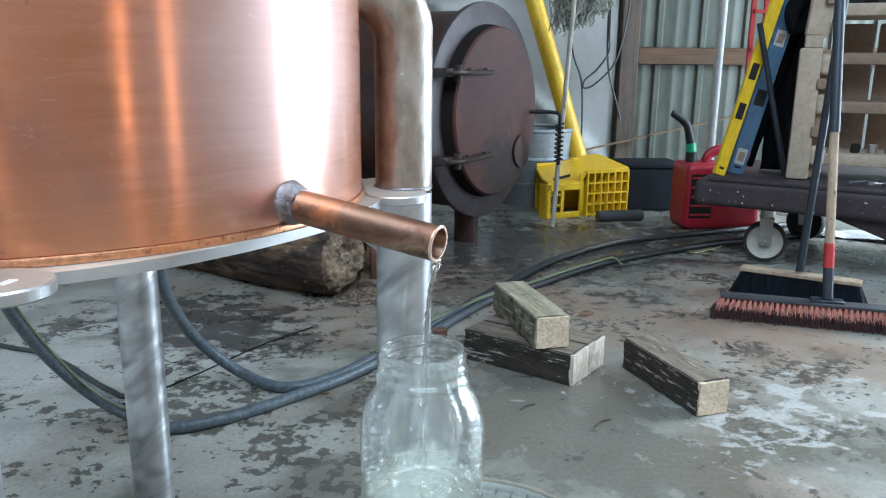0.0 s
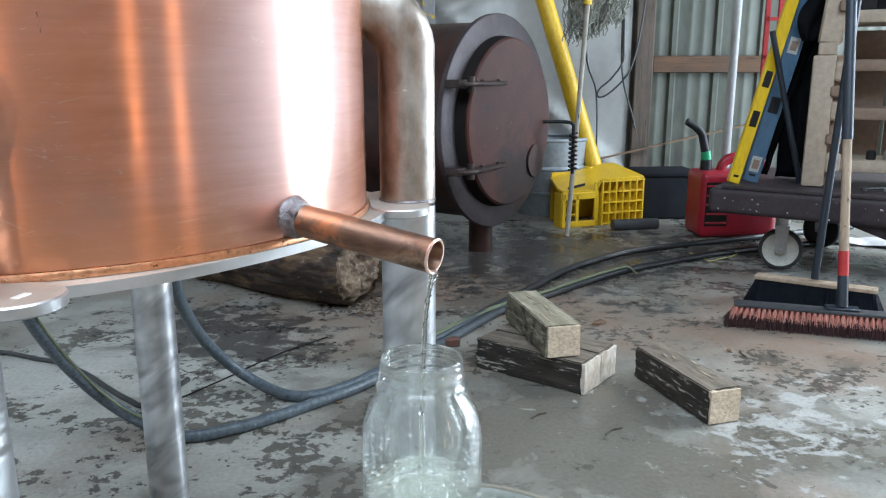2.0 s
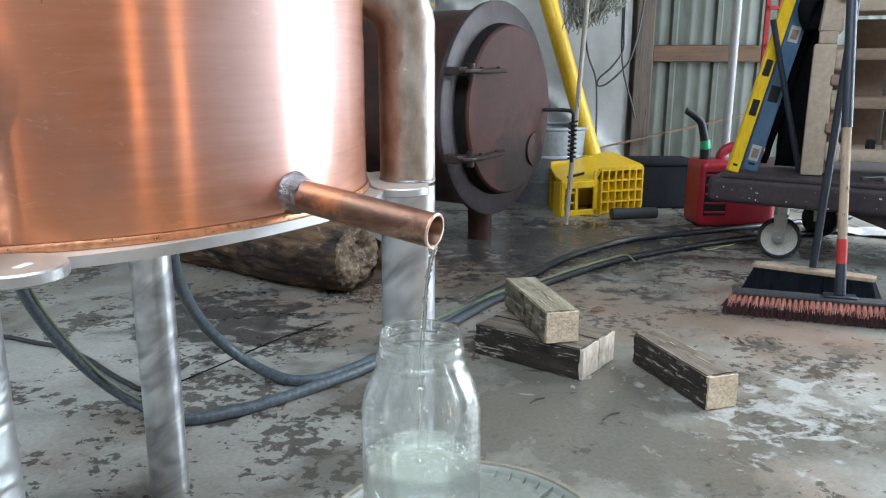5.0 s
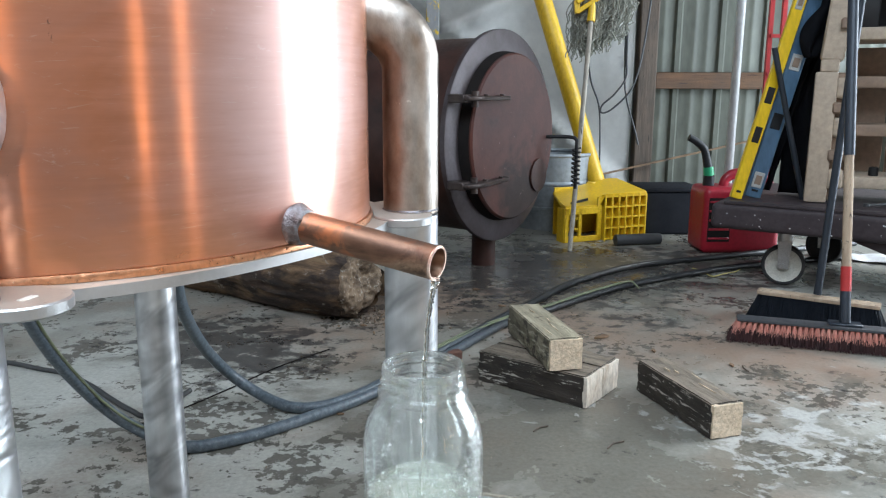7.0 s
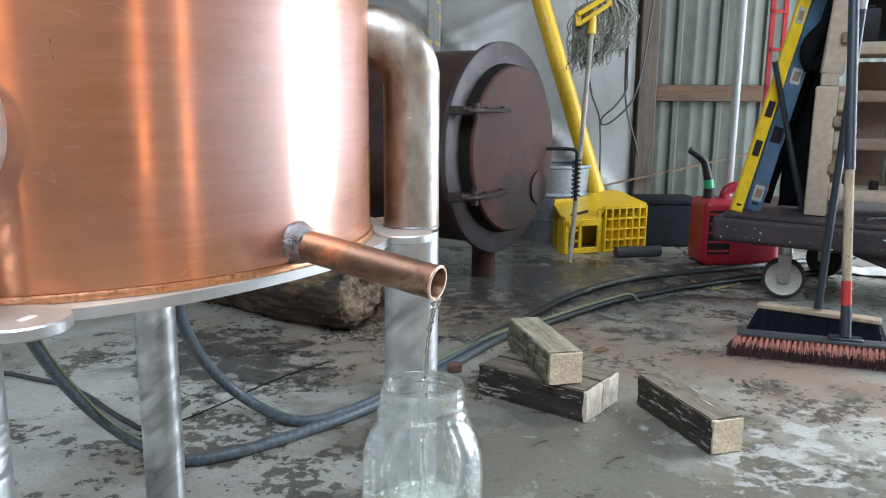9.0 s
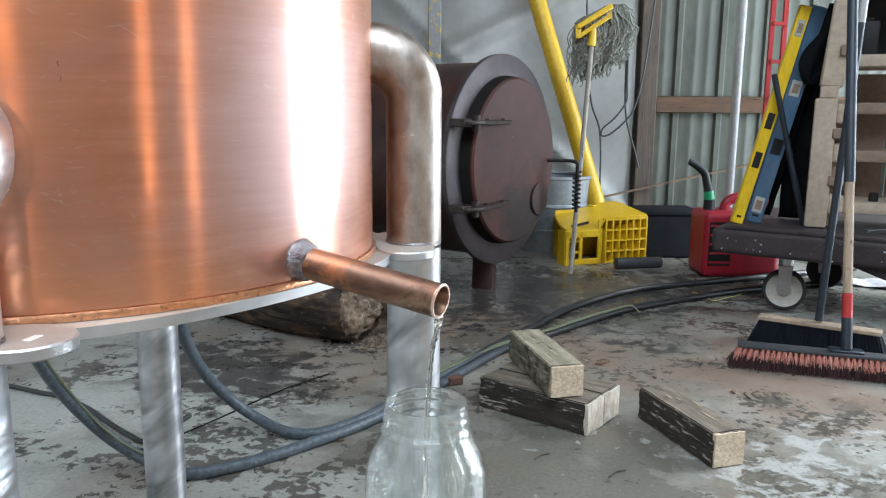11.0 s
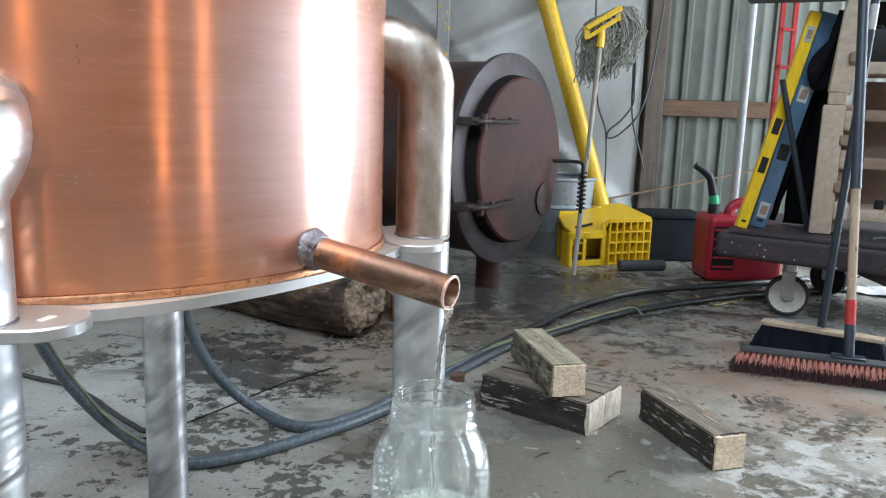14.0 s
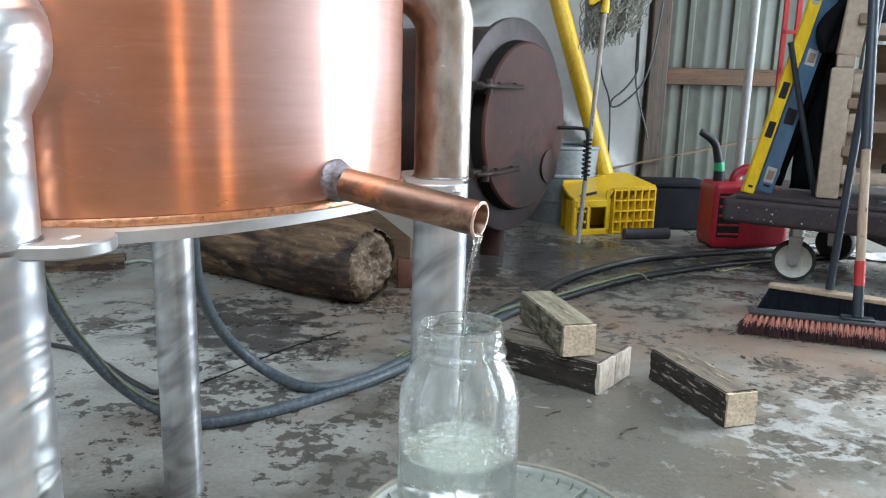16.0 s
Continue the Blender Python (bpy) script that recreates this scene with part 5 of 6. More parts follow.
def cart():
    """A low platform on casters; x runs along its near edge."""
    ob = thing("platform_cart", (1.045, 3.31, 0), "low dark plastic platform cart spattered with paint", "cart", "", -31.5)
    top, lx, ly = 0.358, 1.5, 0.92
    bm = BM()
    box(bm, (lx / 2, ly / 2, top - 0.055), (lx, ly, 0.11), None, 0.028, 4)
    for v in bm.verts:
        if v.co.z > top - 0.03:
            v.co.z -= 0.004 * noise.noise(v.co * 8)
    part("deck", bm, DECK, ob)
    bm = BM()
    box(bm, (lx / 2, 0.02, top + 0.004), (lx - 0.10, 0.03, 0.016), None, 0.006, 2)
    part("lip", bm, DECK, ob)
    bm = BM()
    prism(bm, [(0.50, 0.255), (1.08, 0.255), (1.08, 0.10), (0.96, 0.10)], -0.80, -0.04, Matrix(((1, 0, 0, 0), (0, 0, -1, 0), (0, 1, 0, 0), (0, 0, 0, 1))))
    bmesh.ops.bevel(bm, geom=bm.edges[:], offset=0.006, segments=2, affect="EDGES")
    part("sloped_underside", bm, DECK, ob, "dark sloped underside")
    for x, y, turn in ((0.275, 0.185, 99), (0.36, 0.76, 75), (1.25, 0.185, 60), (1.25, 0.76, 60)):
        m = Matrix.Translation((x, y, 0)) @ Matrix.Rotation(radians(turn), 4, "Z")
        lay = m @ Matrix.Translation((0, 0, 0.088)) @ Matrix.Rotation(radians(90), 4, "Y")
        bm = BM()
        lathe(bm, [(0.073, -0.022), (0.084, -0.022), (0.088, -0.016), (0.088, 0.016), (0.084, 0.022), (0.073, 0.022)], 40, lay, True)
        caster = part("caster", bm, TYRE, ob, "dark rubber tyre")
        bm = BM()
        lathe(bm, [(0.0, -0.020), (0.022, -0.024), (0.030, -0.016), (0.064, -0.014), (0.074, -0.021), (0.074, 0.021), (0.064, 0.014), (0.030, 0.016), (0.022, 0.024), (0.0, 0.020)], 40, lay)
        part("hub", bm, TYRE if turn == 75 else WHEEL, caster, "black wheel" if turn == 75 else "grey plastic wheel")
        bm = BM()
        for s in (-1, 1):
            prism(bm, [(-0.028, 0.19), (0.028, 0.19), (0.020, 0.075), (-0.020, 0.075)], s * 0.034 - 0.002, s * 0.034 + 0.002, m @ Matrix(((0, 0, 1, 0), (1, 0, 0, 0), (0, 1, 0, 0), (0, 0, 0, 1))))
        box(bm, m @ Vector((0, 0, 0.19)), (0.075, 0.06, 0.006), m.to_3x3())
        cyl(bm, m @ Vector((0, 0, 0.19)), m @ Vector((0, 0, 0.249)), 0.03)
        cyl(bm, m @ Vector((-0.045, 0, 0.088)), m @ Vector((0.045, 0, 0.088)), 0.009, None, 12)
        part("fork", bm, ZINC, caster, "zinc-plated fork")


cart()


def spirit_level(name, foot, head, w, mat, label, holes):
    ob = thing(name, foot, label, "spirit level", "levels on the cart")
    d = Vector(head) - Vector(foot)
    bm = BM()
    bar(bm, (0, 0, 0.001), d, w, 0.026, (0, 1, 0), 0.003)
    part("beam", bm, mat, ob)
    out = Vector((0, -1, 0))
    for f, kind in holes:
        c = d * f + out * 0.0122
        bm = BM()
        bar(bm, c - d.normalized() * 0.035, c + d.normalized() * 0.035, w * 0.62, 0.006, (0, 1, 0), 0.002)
        win = part("window_frame", bm, kind, ob, "grey vial frame" if kind is VIAL else "hand hole")
        if kind is VIAL:
            bm = BM()
            c2 = c + out * 0.003
            bar(bm, c2 - d.normalized() * 0.02, c2 + d.normalized() * 0.02, w * 0.38, 0.004, (0, 1, 0), 0.001)
            part("vial", bm, TAN, win, "dull vial window")
    bm = BM()
    c = d * 0.035 + out * 0.0128
    bar(bm, c - d.normalized() * 0.005, c + d.normalized() * 0.005, w * 0.4, 0.003, (0, 1, 0))
    part("end_mark", bm, BLACK, ob, "black arrow mark")


spirit_level("spirit_level", (1.186, 3.435, 0.358), (1.4237, 3.476, 1.285), 0.050, LEVEL_YELLOW, "long yellow spirit level leaning on the shelf unit", ((0.30, BLACK), (0.48, BLACK), (0.90, VIAL)))
spirit_level("spirit_level", (1.270, 3.475, 0.358), (1.497, 3.507, 1.285), 0.072, BLUE_PAINT, "long blue spirit level leaning on the shelf unit", ((0.085, VIAL), (0.36, BLACK), (0.63, VIAL)))
bm = BM()
cyl(bm, (1.475, 3.43, 0.358), (1.290, 3.41, 1.0), 0.012, None, 14)
tagged(part("black_rod", bm, SLEEVE), "thin black steel rod leaning across the levels", "rod")


def hung_cloth():
    """A black coat slung over the shelf unit's corner: its tail hangs in folds, a lapel falls over the levels."""
    ob = thing("work_coat", (1.45, 3.60, 0.36), "black coat slung beside the shelf unit, hanging in folds", "coat")
    for name, z0, z1, left, right, y in (("coat_tail", 0.004, 0.93, (1.43, 1.475), (1.60, 1.63), 3.60), ("lapel", 0.60, 0.93, (1.400, 1.470), (1.56, 1.58), 3.425), ("strap", 0.02, 0.62, (1.355, 1.505), (1.385, 1.535), 3.57)):
        bm = BM()
        rows = []
        for j in range(31):
            f = j / 30
            z = z0 + (z1 - z0) * f
            row = []
            for i in range(15):
                u = i / 14
                a = left[0] + (left[1] - left[0]) * f
                b = right[0] + (right[1] - right[0]) * f
                if name == "lapel":
                    a += 0.05 * math.sin(math.pi * min(1, f * 1.6)) * -1 + 0.03
                    b = a + (b - a) * min(1, 0.25 + 2.2 * f)
                x = a + (b - a) * u + 0.012 * noise.noise((u * 3, z * 9, 4))
                row.append(bm.verts.new((x - 1.45, y - 3.60 + 0.018 * math.sin(9 * u + 3 * z) + 0.012 * noise.noise((x * 9, z * 5, 1)), z)))
            rows.append(row)
        for a, b in zip(rows, rows[1:]):
            for i in range(14):
                bm.faces.new((a[i], a[i + 1], b[i + 1], b[i]))
        bmesh.ops.solidify(bm, geom=bm.faces[:], thickness=0.004)
        part(name, bm, CLOTH, ob, "", 180)


hung_cloth()


def shelf_unit():
    """A moulded plastic tool unit on the cart, with stepped corner columns and a dark tray on top."""
    ob = thing("shelf_unit", (1.475, 3.32, 0.36), "beige moulded plastic shelf unit standing on the cart", "shelf unit", "", -22)
    for x in (0.004, 0.86):
        bm = BM()
        box(bm, (x, 0.05, 0.27), (0.086, 0.10, 0.54), None, 0.010, 2)
        box(bm, (x + 0.008, 0.05, 0.565), (0.070, 0.09, 0.05), None, 0.004)
        bar(bm, (x + 0.012, 0.05, 0.585), (x + 0.046, 0.05, 0.996), 0.09, 0.076, (0, 1, 0), 0.008)
        col = part("column", bm, BEIGE, ob, "stepped beige column")
        bm = BM()
        box(bm, (x + 0.060, 0.09, 0.27), (0.05, 0.10, 0.53), None, 0.012, 2)
        part("inner_cheek", bm, TAN, col, "moulded cheek darkened for shade")
        for z in (0.475, 0.315, 0.10):
            bm = BM()
            box(bm, (x + 0.068, 0.045, z), (0.062, 0.075, 0.085), None, 0.022, 4)
            part("moulded_step", bm, BEIGE, col)
        # brown blocks stand for recesses in shade
        for z in (0.20, 0.395, 0.73):
            bm = BM()
            box(bm, (x + 0.062, 0.02, z), (0.06, 0.06, 0.045), None, 0.006)
            part("notch", bm, TAN, col, "brown block painted as a shaded recess")
    for z, y, d, mat in ((0.085, 0.19, 0.30, BEIGE), (0.30, 0.22, 0.24, TAN), (0.50, 0.24, 0.20, TAN), (0.69, 0.17, 0.34, BEIGE)):
        bm = BM()
        box(bm, (0.45, y + 0.02, z), (0.735, d, 0.05), None, 0.010, 2)
        part("shelf", bm, mat, ob, "moulded shelf")
    for k in range(4):
        bm = BM()
        box(bm, (0.18 + 0.18 * k, 0.36, 0.37), (0.165, 0.03, 0.56), None, 0.010, 2)
        part("back_panel", bm, TAN, ob, "beige panel darkened for shade")
    bm = BM()
    box(bm, (0.45, 0.39, 0.84), (0.80, 0.02, 0.31))
    part("upper_back", bm, BLACK, ob, "dark upper back")
    bm = BM()
    box(bm, (0.285, 0.16, 1.022), (1.36, 0.42, 0.05), None, 0.008)
    part("top_tray", bm, BLACK, ob, "black tray on top")
    return ob


shelf_unit()


def loose_tool(name, at, size, rz, mat, label, category):
    bm = BM()
    lx, ly, lz = size
    cyl(bm, (-lx / 2, 0, lz / 2), (lx / 2, 0, lz / 2), lz / 2, None, 12)
    cyl(bm, (lx / 2 - 0.012, 0, 0), (lx / 2 - 0.012, 0, lz * 1.2), ly / 2, None, 14)
    cyl(bm, (-lx / 2 + 0.010, 0, 0), (-lx / 2 + 0.010, 0, lz * 1.1), ly / 2.6, None, 14)
    ob = part(name, bm, mat)
    ob.matrix_basis = pose(*at, 0, 0, rz)
    return tagged(ob, label, category, "tools on the cart")


rng = random.Random(12)
for k in range(9):
    loose_tool("wrench", (1.68 + 0.055 * k, 3.18 - 0.028 * k + rng.uniform(-0.04, 0.05), 0.366), (rng.uniform(0.10, 0.18), 0.03, 0.012), rng.uniform(-60, 60), ZINC if k % 2 else DARK_HOSE, "shiny steel hand tool lying on the cart" if k % 2 else "greasy dark hand tool lying on the cart", "hand tool")
for k in range(6):
    bm = BM()
    lathe(bm, [(0.0, 0.0), (0.018, 0.0), (0.019, 0.003), (0.019, 0.035), (0.014, 0.038), (0.012, 0.03), (0.0, 0.03)], 16)
    ob = part("socket", bm, ZINC if k % 3 else BLACK)
    ob.matrix_basis = pose(1.73 + 0.06 * k, 3.36 - 0.024 * k, 0.4705)
    tagged(ob, "small steel socket standing on the tan shelf", "socket", "tools on the cart")
for k, (mat, w, h) in enumerate(((BLACK, 0.10, 0.14), (TYRE, 0.08, 0.10), (RED, 0.09, 0.12), (BLACK, 0.12, 0.16))):
    bm = BM()
    box(bm, (0, 0, h / 2), (w, 0.09, h), None, 0.012, 2)
    box(bm, (0, 0, h + 0.008), (w * 0.5, 0.05, 0.016), None, 0.004)
    ob = part("tool_case", bm, mat)
    ob.matrix_basis = pose(1.66 + 0.13 * k, 3.43 - 0.052 * k, 1.0765, 0, 0, -22)
    tagged(ob, "small dark case standing on the upper shelf", "case", "cases on the shelf")


def hair(bm, p, q, r0, r1):
    """One bristle: a thin three-sided rod."""
    ends = []
    for c, r in ((Vector(p), r0), (Vector(q), r1)):
        ends.append([bm.verts.new(c + Vector((r * math.cos(a), r * math.sin(a), 0))) for a in (0.5, 2.6, 4.7)])
    for k in range(3):
        bm.faces.new((ends[1][k], ends[1][(k + 1) % 3], ends[0][(k + 1) % 3], ends[0][k]))
    bm.faces.new(ends[0])


def push_broom():
    ob = thing("push_broom", (0.926, 2.548, 0), "wide push broom with faded red bristles standing on the floor", "broom", "", -16)
    length = 0.61
    bm = BM()
    box(bm, (length / 2, 0, 0.075), (length, 0.060, 0.010), None, 0.004, 2)
    part("block", bm, BROOM_BLOCK, ob, "dark grey plastic block")
    rng = random.Random(5)
    bm, bt = BM(), BM()
    n = 36
    for k in range(n):
        for y in (-0.024, -0.012, 0.0, 0.012, 0.024):
            x = 0.010 + (length - 0.020) * k / (n - 1)
            edge = (k / (n - 1) - 0.5) * 2
            for s in range(22):
                a, r = rng.uniform(0, 6.283), math.sqrt(rng.random())
                ox, oy = r * math.cos(a), r * math.sin(a)
                foot = Vector((x + 0.0036 * ox, y + 0.0030 * oy, 0.072))
                tip = Vector((x + 0.026 * edge ** 3 + 0.016 * ox, y * 1.6 + 0.016 * oy, rng.uniform(0.001, 0.007)))
                mid = foot.lerp(tip, rng.uniform(0.34, 0.64))
                hair(bm, foot, mid, 0.0007, 0.0009)
                hair(bt, mid, tip, 0.0009, 0.0011)
    part("bristles", bm, PINK, ob, "faded red bristles")["kind"] = "stuff"
    part("dirty_fringe", bt, DIRTY, ob, "dirty dark bristle tips")["kind"] = "stuff"
    m = ob.matrix_basis.inverted()
    foot, head = m @ Vector((1.244, 2.466, 0.088)), m @ Vector((1.284, 2.80, 1.50))
    d = head - foot
    bm = BM()
    box(bm, (foot.x, foot.y, 0.084), (0.10, 0.045, 0.009), None, 0.003)
    cyl(bm, foot, foot + d * 0.075, 0.017, 0.016)
    part("socket", bm, SLEEVE, ob, "dark steel socket")
    bm = BM()
    cyl(bm, foot + d * 0.07, foot + d * 0.125, 0.0165, 0.0165)
    part("band", bm, RED_PAINT, ob, "red band")
    bm = BM()
    cyl(bm, foot + d * 0.12, foot + d * 0.39, 0.0145, 0.0145)
    part("handle", bm, HANDLE_WOOD, ob, "worn wooden handle")
    bm = BM()
    cyl(bm, foot + d * 0.375, head, 0.017, 0.0165)
    part("sleeve", bm, SLEEVE, ob, "blue-black steel extension")


push_broom()


def bench_broom():
    ob = thing("soft_broom", (1.095, 2.832, 0), "dark soft broom with a pale wooden block behind the push broom", "broom", "", -29.7)
    length = 0.40
    bm = BM()
    box(bm, (length / 2, 0, 0.096), (length, 0.060, 0.014), None, 0.004, 2)
    part("block", bm, HANDLE_WOOD, ob, "pale wooden block")
    rng = random.Random(6)
    bm = BM()
    for k in range(48):
        for y in (-0.024, -0.012, 0.0, 0.012, 0.024):
            x = 0.008 + (length - 0.016) * k / 47
            edge = (k / 47 - 0.5) * 2
            for s in range(12):
                hair(bm, (x + rng.uniform(-0.003, 0.003), y + rng.uniform(-0.003, 0.003), 0.090), (x + 0.028 * edge ** 3 + rng.uniform(-0.009, 0.009), y * 2.2 - 0.010 + rng.uniform(-0.010, 0.010), rng.uniform(0.001, 0.008)), 0.0010, 0.0013)
    part("bristles", bm, DARK_BRISTLE, ob, "dark blue-black bristles")["kind"] = "stuff"
    m = ob.matrix_basis.inverted()
    foot, head = m @ Vector((1.268, 2.733, 0.11)), m @ Vector((1.352, 2.80, 1.40))
    d = head - foot
    bm = BM()
    cyl(bm, foot, head, 0.0135, 0.0135)
    part("handle", bm, SLEEVE, ob, "black handle")
    bm = BM()
    cyl(bm, foot + d * 0.80, foot + d * 0.865, 0.0142, 0.0142)
    part("paper_label", bm, WHITE, ob, "white label wrapped round the handle")


bench_broom()


def line(name, pts, r, mat, label, category, n=8, seg=12):
    bm = BM()
    tube(bm, curve(pts, n), r, seg)
    return tagged(part(name, bm, mat, None, "", 60), label, category)


line("hose", [(-0.80, 1.30, 0.60), (-0.850, 1.42, 0.46), (-0.864, 1.506, 0.33), (-0.860, 1.60, 0.205), (-0.832, 1.69, 0.085), (-0.752, 1.70, 0.022), (-0.62, 1.637, 0.0145), (-0.527, 1.673, 0.0145), (-0.45, 1.732, 0.0145), (-0.372, 1.811, 0.0145), (-0.271, 1.92, 0.0145), (-0.174, 2.06, 0.0145), (-0.063, 2.255, 0.0145), (0.148, 2.63, 0.0145), (0.323, 2.822, 0.0145), (0.472, 2.992, 0.0145), (0.636, 3.164, 0.0145), (0.834, 3.318, 0.0145), (1.074, 3.477, 0.0145), (1.323, 3.616, 0.0145), (1.9, 3.85, 0.0145)], 0.0145, HOSE, "dusty grey rubber hose hanging from the still to the floor", "hose")
line("hose", [(-0.53, 1.38, 0.60), (-0.555, 1.48, 0.48), (-0.585, 1.58, 0.37), (-0.622, 1.775, 0.22), (-0.610, 1.90, 0.105), (-0.545, 1.93, 0.035), (-0.441, 1.875, 0.016), (-0.355, 1.880, 0.0145), (-0.276, 1.955, 0.0145), (-0.213, 2.055, 0.0145), (-0.065, 2.33, 0.0145), (0.149, 2.71, 0.0145), (0.29, 2.949, 0.0145), (0.427, 3.188, 0.0145), (0.572, 3.369, 0.0145), (0.725, 3.525, 0.0145), (0.878, 3.634, 0.0145), (1.186, 3.779, 0.0145), (1.447, 3.9, 0.0145), (2.1, 4.2, 0.0145)], 0.0145, HOSE, "dusty grey rubber hose looping down behind the still", "hose")
for off, z in ((0.006, 0.0315), (-0.010, 0.0295)):
    line("garden_cord", [(-0.20 + off, 2.08, 0.031), (-0.065 + off, 2.33, z), (0.06 + off, 2.55, 0.024), (0.20 + off, 2.70, 0.030), (0.323 + off, 2.822, z), (0.472 + off, 2.992, z), (0.60 + off, 3.125, z), (0.70, 3.21 - off, z), (0.73, 3.17 - off, 0.012)], 0.0036, CORD, "thin green cord lying along a hose", "cord", 8, 8)
line("garden_cord", [(-0.78, 1.295, 0.612), (-0.833, 1.413, 0.472), (-0.848, 1.497, 0.343), (-0.846, 1.590, 0.220), (-0.822, 1.675, 0.103), (-0.750, 1.688, 0.040), (-0.62, 1.637, 0.0325)], 0.0032, CORD, "thin green cord tied along the hanging hose", "cord", 8, 8)
line("pale_strap", [(-1.50, 3.17, 0.006), (-1.44, 3.21, 0.010), (-1.38, 3.20, 0.006)], 0.008, surface("pale_green_webbing", (0.42, 0.47, 0.40), (0.32, 0.36, 0.30), 30, (0.7, 0.9)), "short pale green strap lying on the floor", "strap", 6, 8)
line("floor_cable", [(-1.62, 2.20, 0.007), (-1.392, 2.182, 0.007), (-1.250, 2.132, 0.007), (-1.155, 2.098, 0.007), (-1.040, 2.018, 0.007), (-0.929, 1.919, 0.007), (-0.844, 1.849, 0.007), (-0.782, 1.822, 0.007), (-0.74, 1.99, 0.007)], 0.007, DARK_HOSE, "thin dark cable lying on the wet floor", "cable")
# thin black rod added to draw the joint in the slab
line("floor_joint_line", [(-0.80, 1.75, 0.003), (-0.728, 1.857, 0.003), (-0.642, 2.009, 0.003), (-0.546, 2.194, 0.003), (-0.422, 2.361, 0.003)], 0.002, FLAT_BLACK, "thin dark line standing in for a joint in the floor", "wire", 6, 6)
line("yellow_string", [(1.07, 3.60, 0.003), (1.099, 3.521, 0.003), (1.113, 3.438, 0.003), (1.18, 3.46, 0.012), (1.246, 3.537, 0.003), (1.291, 3.597, 0.003)], 0.0030, STRING, "loose yellow string on the floor", "string", 8, 6)
line("wall_cord", [(0.711, 5.06, 2.4), (0.711, 5.06, 1.572), (0.755, 5.06, 0.95), (0.829, 5.06, 0.701), (0.845, 5.06, 0.3), (0.85, 5.06, 0.02)], 0.006, DARK_HOSE, "black cord hanging down the white sheet", "cord", 8, 8)
line("wall_cord", [(1.20, 5.08, 2.2), (1.143, 5.08, 1.577), (1.09, 5.06, 1.10), (1.045, 5.05, 0.883), (0.995, 5.05, 0.790), (0.90, 5.05, 0.700), (0.841, 5.05, 0.683), (0.845, 5.05, 0.730), (0.92, 5.05, 0.80), (0.985, 5.05, 0.90), (0.985, 5.05, 1.02), (0.98, 5.05, 1.30)], 0.006, DARK_HOSE, "black cord looped against the white sheet", "cord", 8, 8)
line("wall_cord", [(0.97, 5.06, 1.30), (0.975, 5.06, 1.05), (0.98, 5.06, 0.90), (1.0, 5.06, 0.76), (1.06, 5.07, 0.58), (1.09, 5.08, 0.48)], 0.006, DARK_HOSE, "black cord end hanging by the post", "cord", 8, 8)


def loose_sheet():
    bm = BM()
    rows = []
    for j in range(25):
        row = []
        for i in range(41):
            u, v = i / 40, j / 24
            x = 1.74 + 0.62 * u
            y = 3.98 - 0.10 * u - (0.10 + 0.24 * u) * v
            z = 0.006 + 0.022 * abs(noise.noise((x * 6, y * 6, 2))) + 0.03 * max(0, noise.noise((x * 2.5, y * 3, 8)))
            row.append(bm.verts.new((x, y, z)))
        rows.append(row)
    for a, b in zip(rows, rows[1:]):
        for i in range(40):
            bm.faces.new((a[i], a[i + 1], b[i + 1], b[i]))
    tagged(part("loose_sheet", bm, PAPER, sharp=180), "crumpled white plastic sheet on the floor under the cart", "sheet")


loose_sheet()


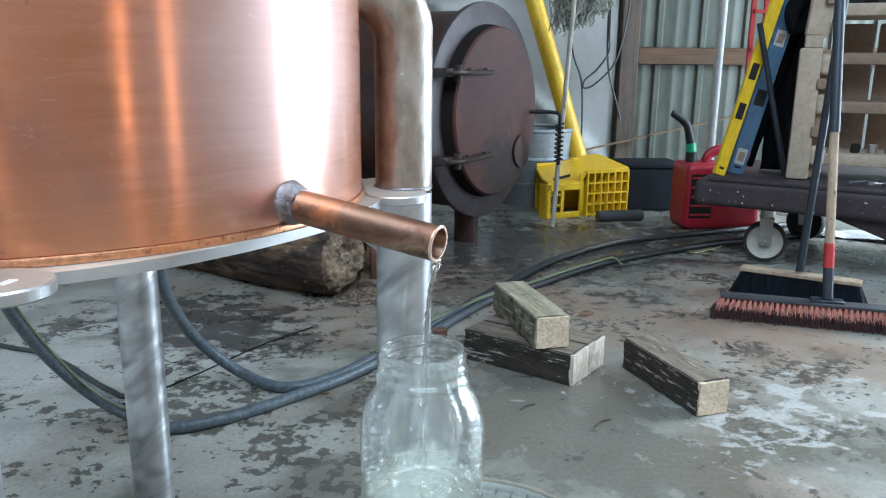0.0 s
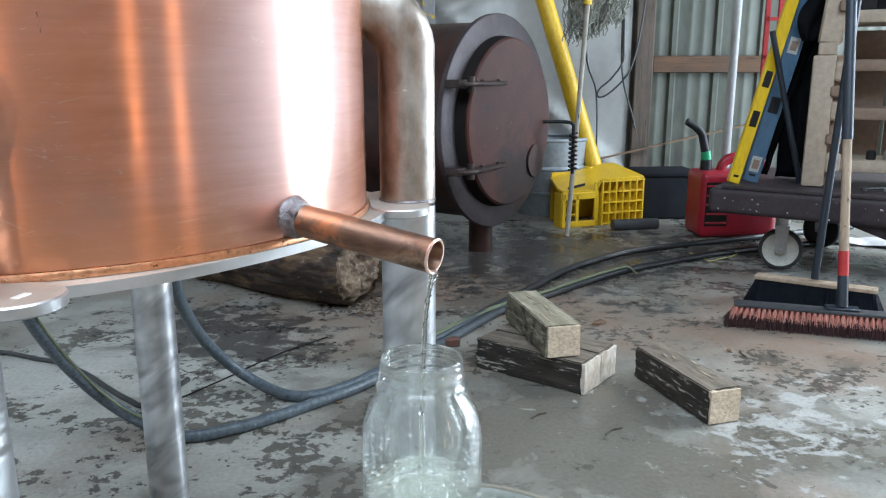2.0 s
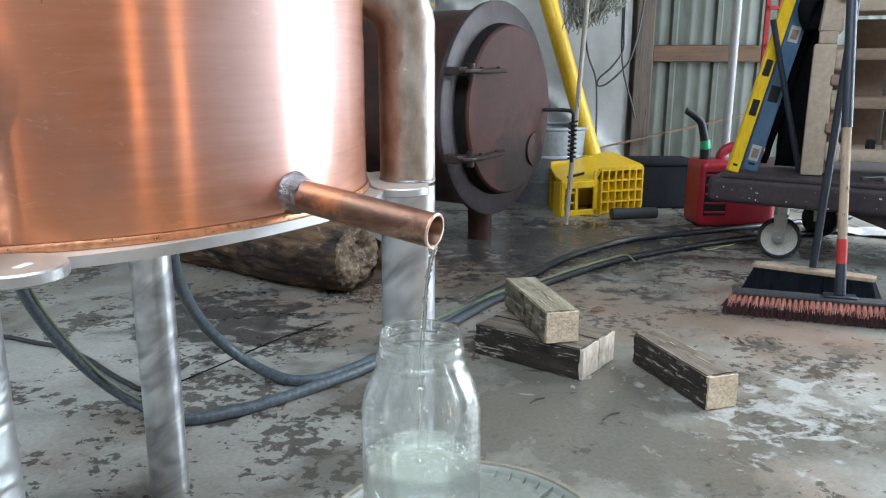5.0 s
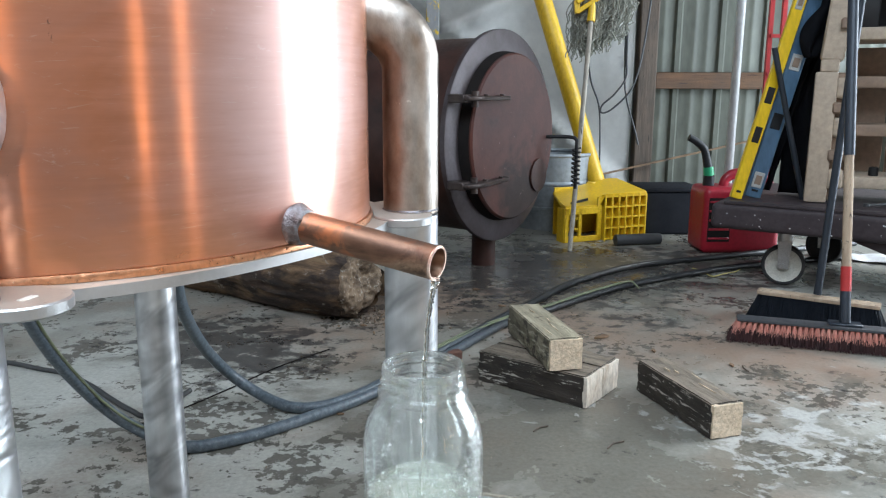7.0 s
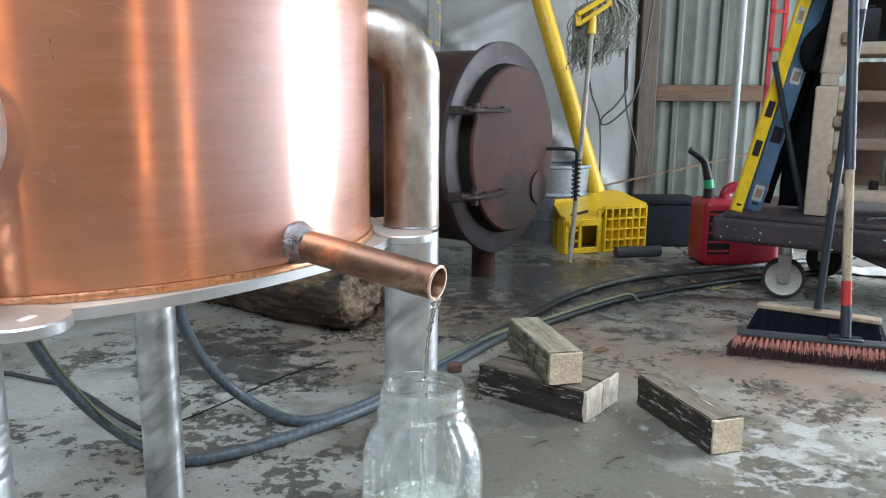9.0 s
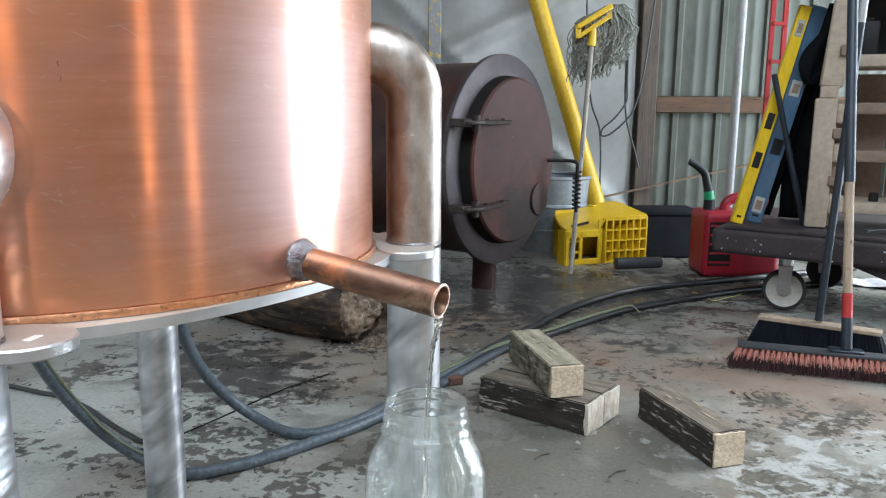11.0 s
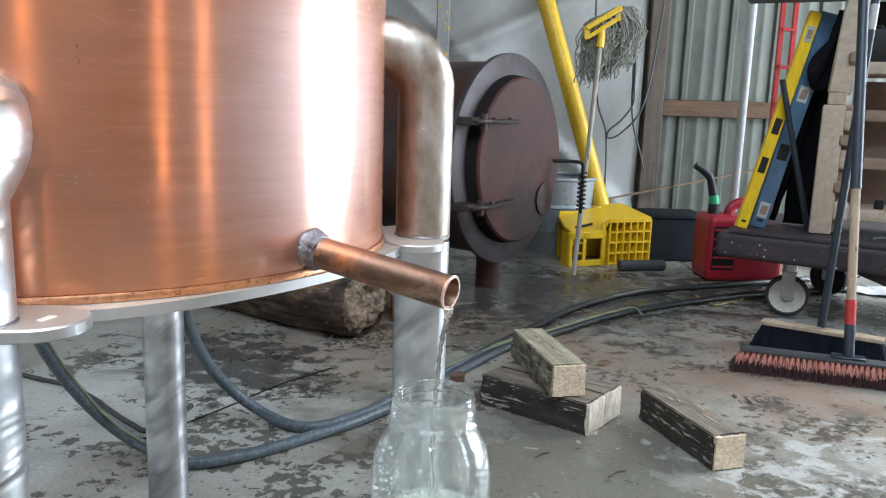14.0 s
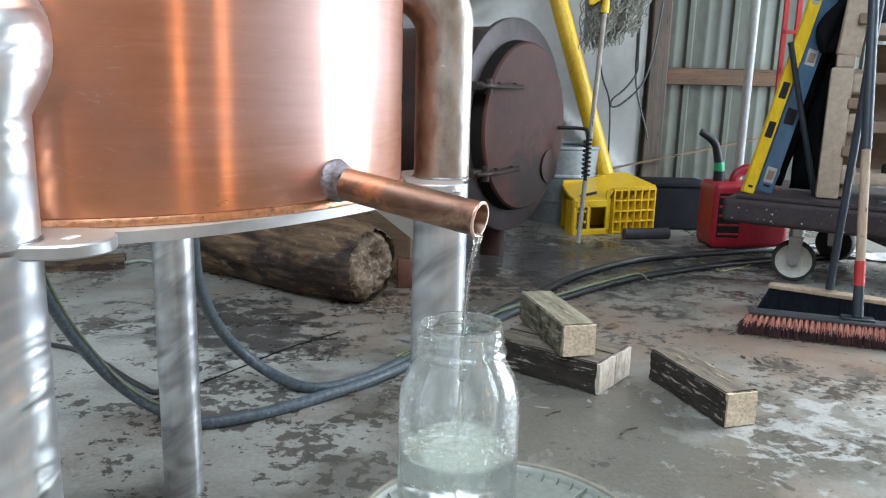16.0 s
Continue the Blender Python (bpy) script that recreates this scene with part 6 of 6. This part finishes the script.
def litter():
    """Leaves, chips and twigs on the floor."""
    rng = random.Random(21)
    spots = [(0.476, 2.534, 0.07), (0.862, 2.253, 0.05), (0.83, 2.28, 0.03), (0.38, 1.72, 0.06), (0.21, 1.80, 0.05), (-0.30, 1.86, 0.02), (0.62, 2.4, 0.03), (0.15, 2.9, 0.03), (0.05, 3.15, 0.03), (-0.15, 2.6, 0.04), (-0.35, 2.62, 0.03), (-0.25, 2.7, 0.03)]
    for x, y, s in spots:
        bm = BM()
        a = rng.uniform(0, 3.1)
        twig = s in (0.06, 0.05)
        pts = [(-s / 2, 0), (-s / 4, s * 0.16), (s / 5, s * 0.2), (s / 2, 0.02 * s), (s / 4, -s * 0.15), (-s / 5, -s * 0.18)]
        if twig:
            tube(bm, [(-s / 2, 0, 0.003), (0, s * 0.12, 0.004), (s / 2, 0, 0.003)], 0.0022, 6)
        else:
            prism(bm, [(px + rng.uniform(-1, 1) * s * 0.06, py) for px, py in pts], 0.002, 0.006)
            for v in bm.verts:
                v.co.z += 4 * v.co.y ** 2
        ob = part("twig" if twig else "dry_leaf", bm, POST if twig else LATH)
        ob.matrix_basis = pose(x, y, 0.0, 0, 0, math.degrees(a))
        tagged(ob, "small brown twig on the wet floor" if twig else "small dry brown leaf on the wet floor", "twig" if twig else "leaf", "floor litter")


litter()


bm = BM()
box(bm, (0, 0, 0.014), (0.05, 0.035, 0.028), None, 0.004)
rough_up(bm, 0.004, 40)
ob = part("brick_piece", bm, surface("red_brick", (0.15, 0.070, 0.048), (0.09, 0.045, 0.034), 20, (0.75, 0.9), 0, (1, 1, 1), 0.4))
ob.matrix_basis = pose(-0.02, 2.30, 0, 0, 0, 20)
tagged(ob, "small broken piece of red brick on the floor", "brick")


def spatter():
    """Dried paint drops on the cart's near edge."""
    rng = random.Random(31)
    cart_ob = bpy.data.objects["platform_cart"]
    bm = BM()
    for _ in range(46):
        x, z = rng.uniform(0.03, 1.3), rng.uniform(0.262, 0.335)
        r = rng.choice((0.0012, 0.0015, 0.002, 0.0034))
        cyl(bm, (x, 0.003, z), (x, -0.001, z), r, r * 0.7, 7)
    p = part("paint_spots", bm, PAPER, cart_ob, "dried white paint drops")
    p["kind"] = "stuff"


spatter()


# ---- what moves ----
def motions():
    walk(SPIRIT_FILL, [(t, pose(JX, JY, JZ + (LEVEL1 - LEVEL0) * t / 16.0)) for t in (0.0, 4.0, 8.0, 12.0, 16.0)])
    for i, p in enumerate(STREAM):
        rows = []
        for k in range(161):
            t = k / 10
            n = [noise.noise((t * 3.1, 5.3 * i + 1.7 * c, 0.4)) for c in range(4)]
            sway = (0.0004, 0.0007, 0.0010, 0.0012)[i]
            rows.append((t, pose(sway * n[0], sway * n[1], 0.0010 * n[2], 0.35 * n[1], 0.35 * n[0], 5 * n[3])))
        walk(p, rows)


motions()
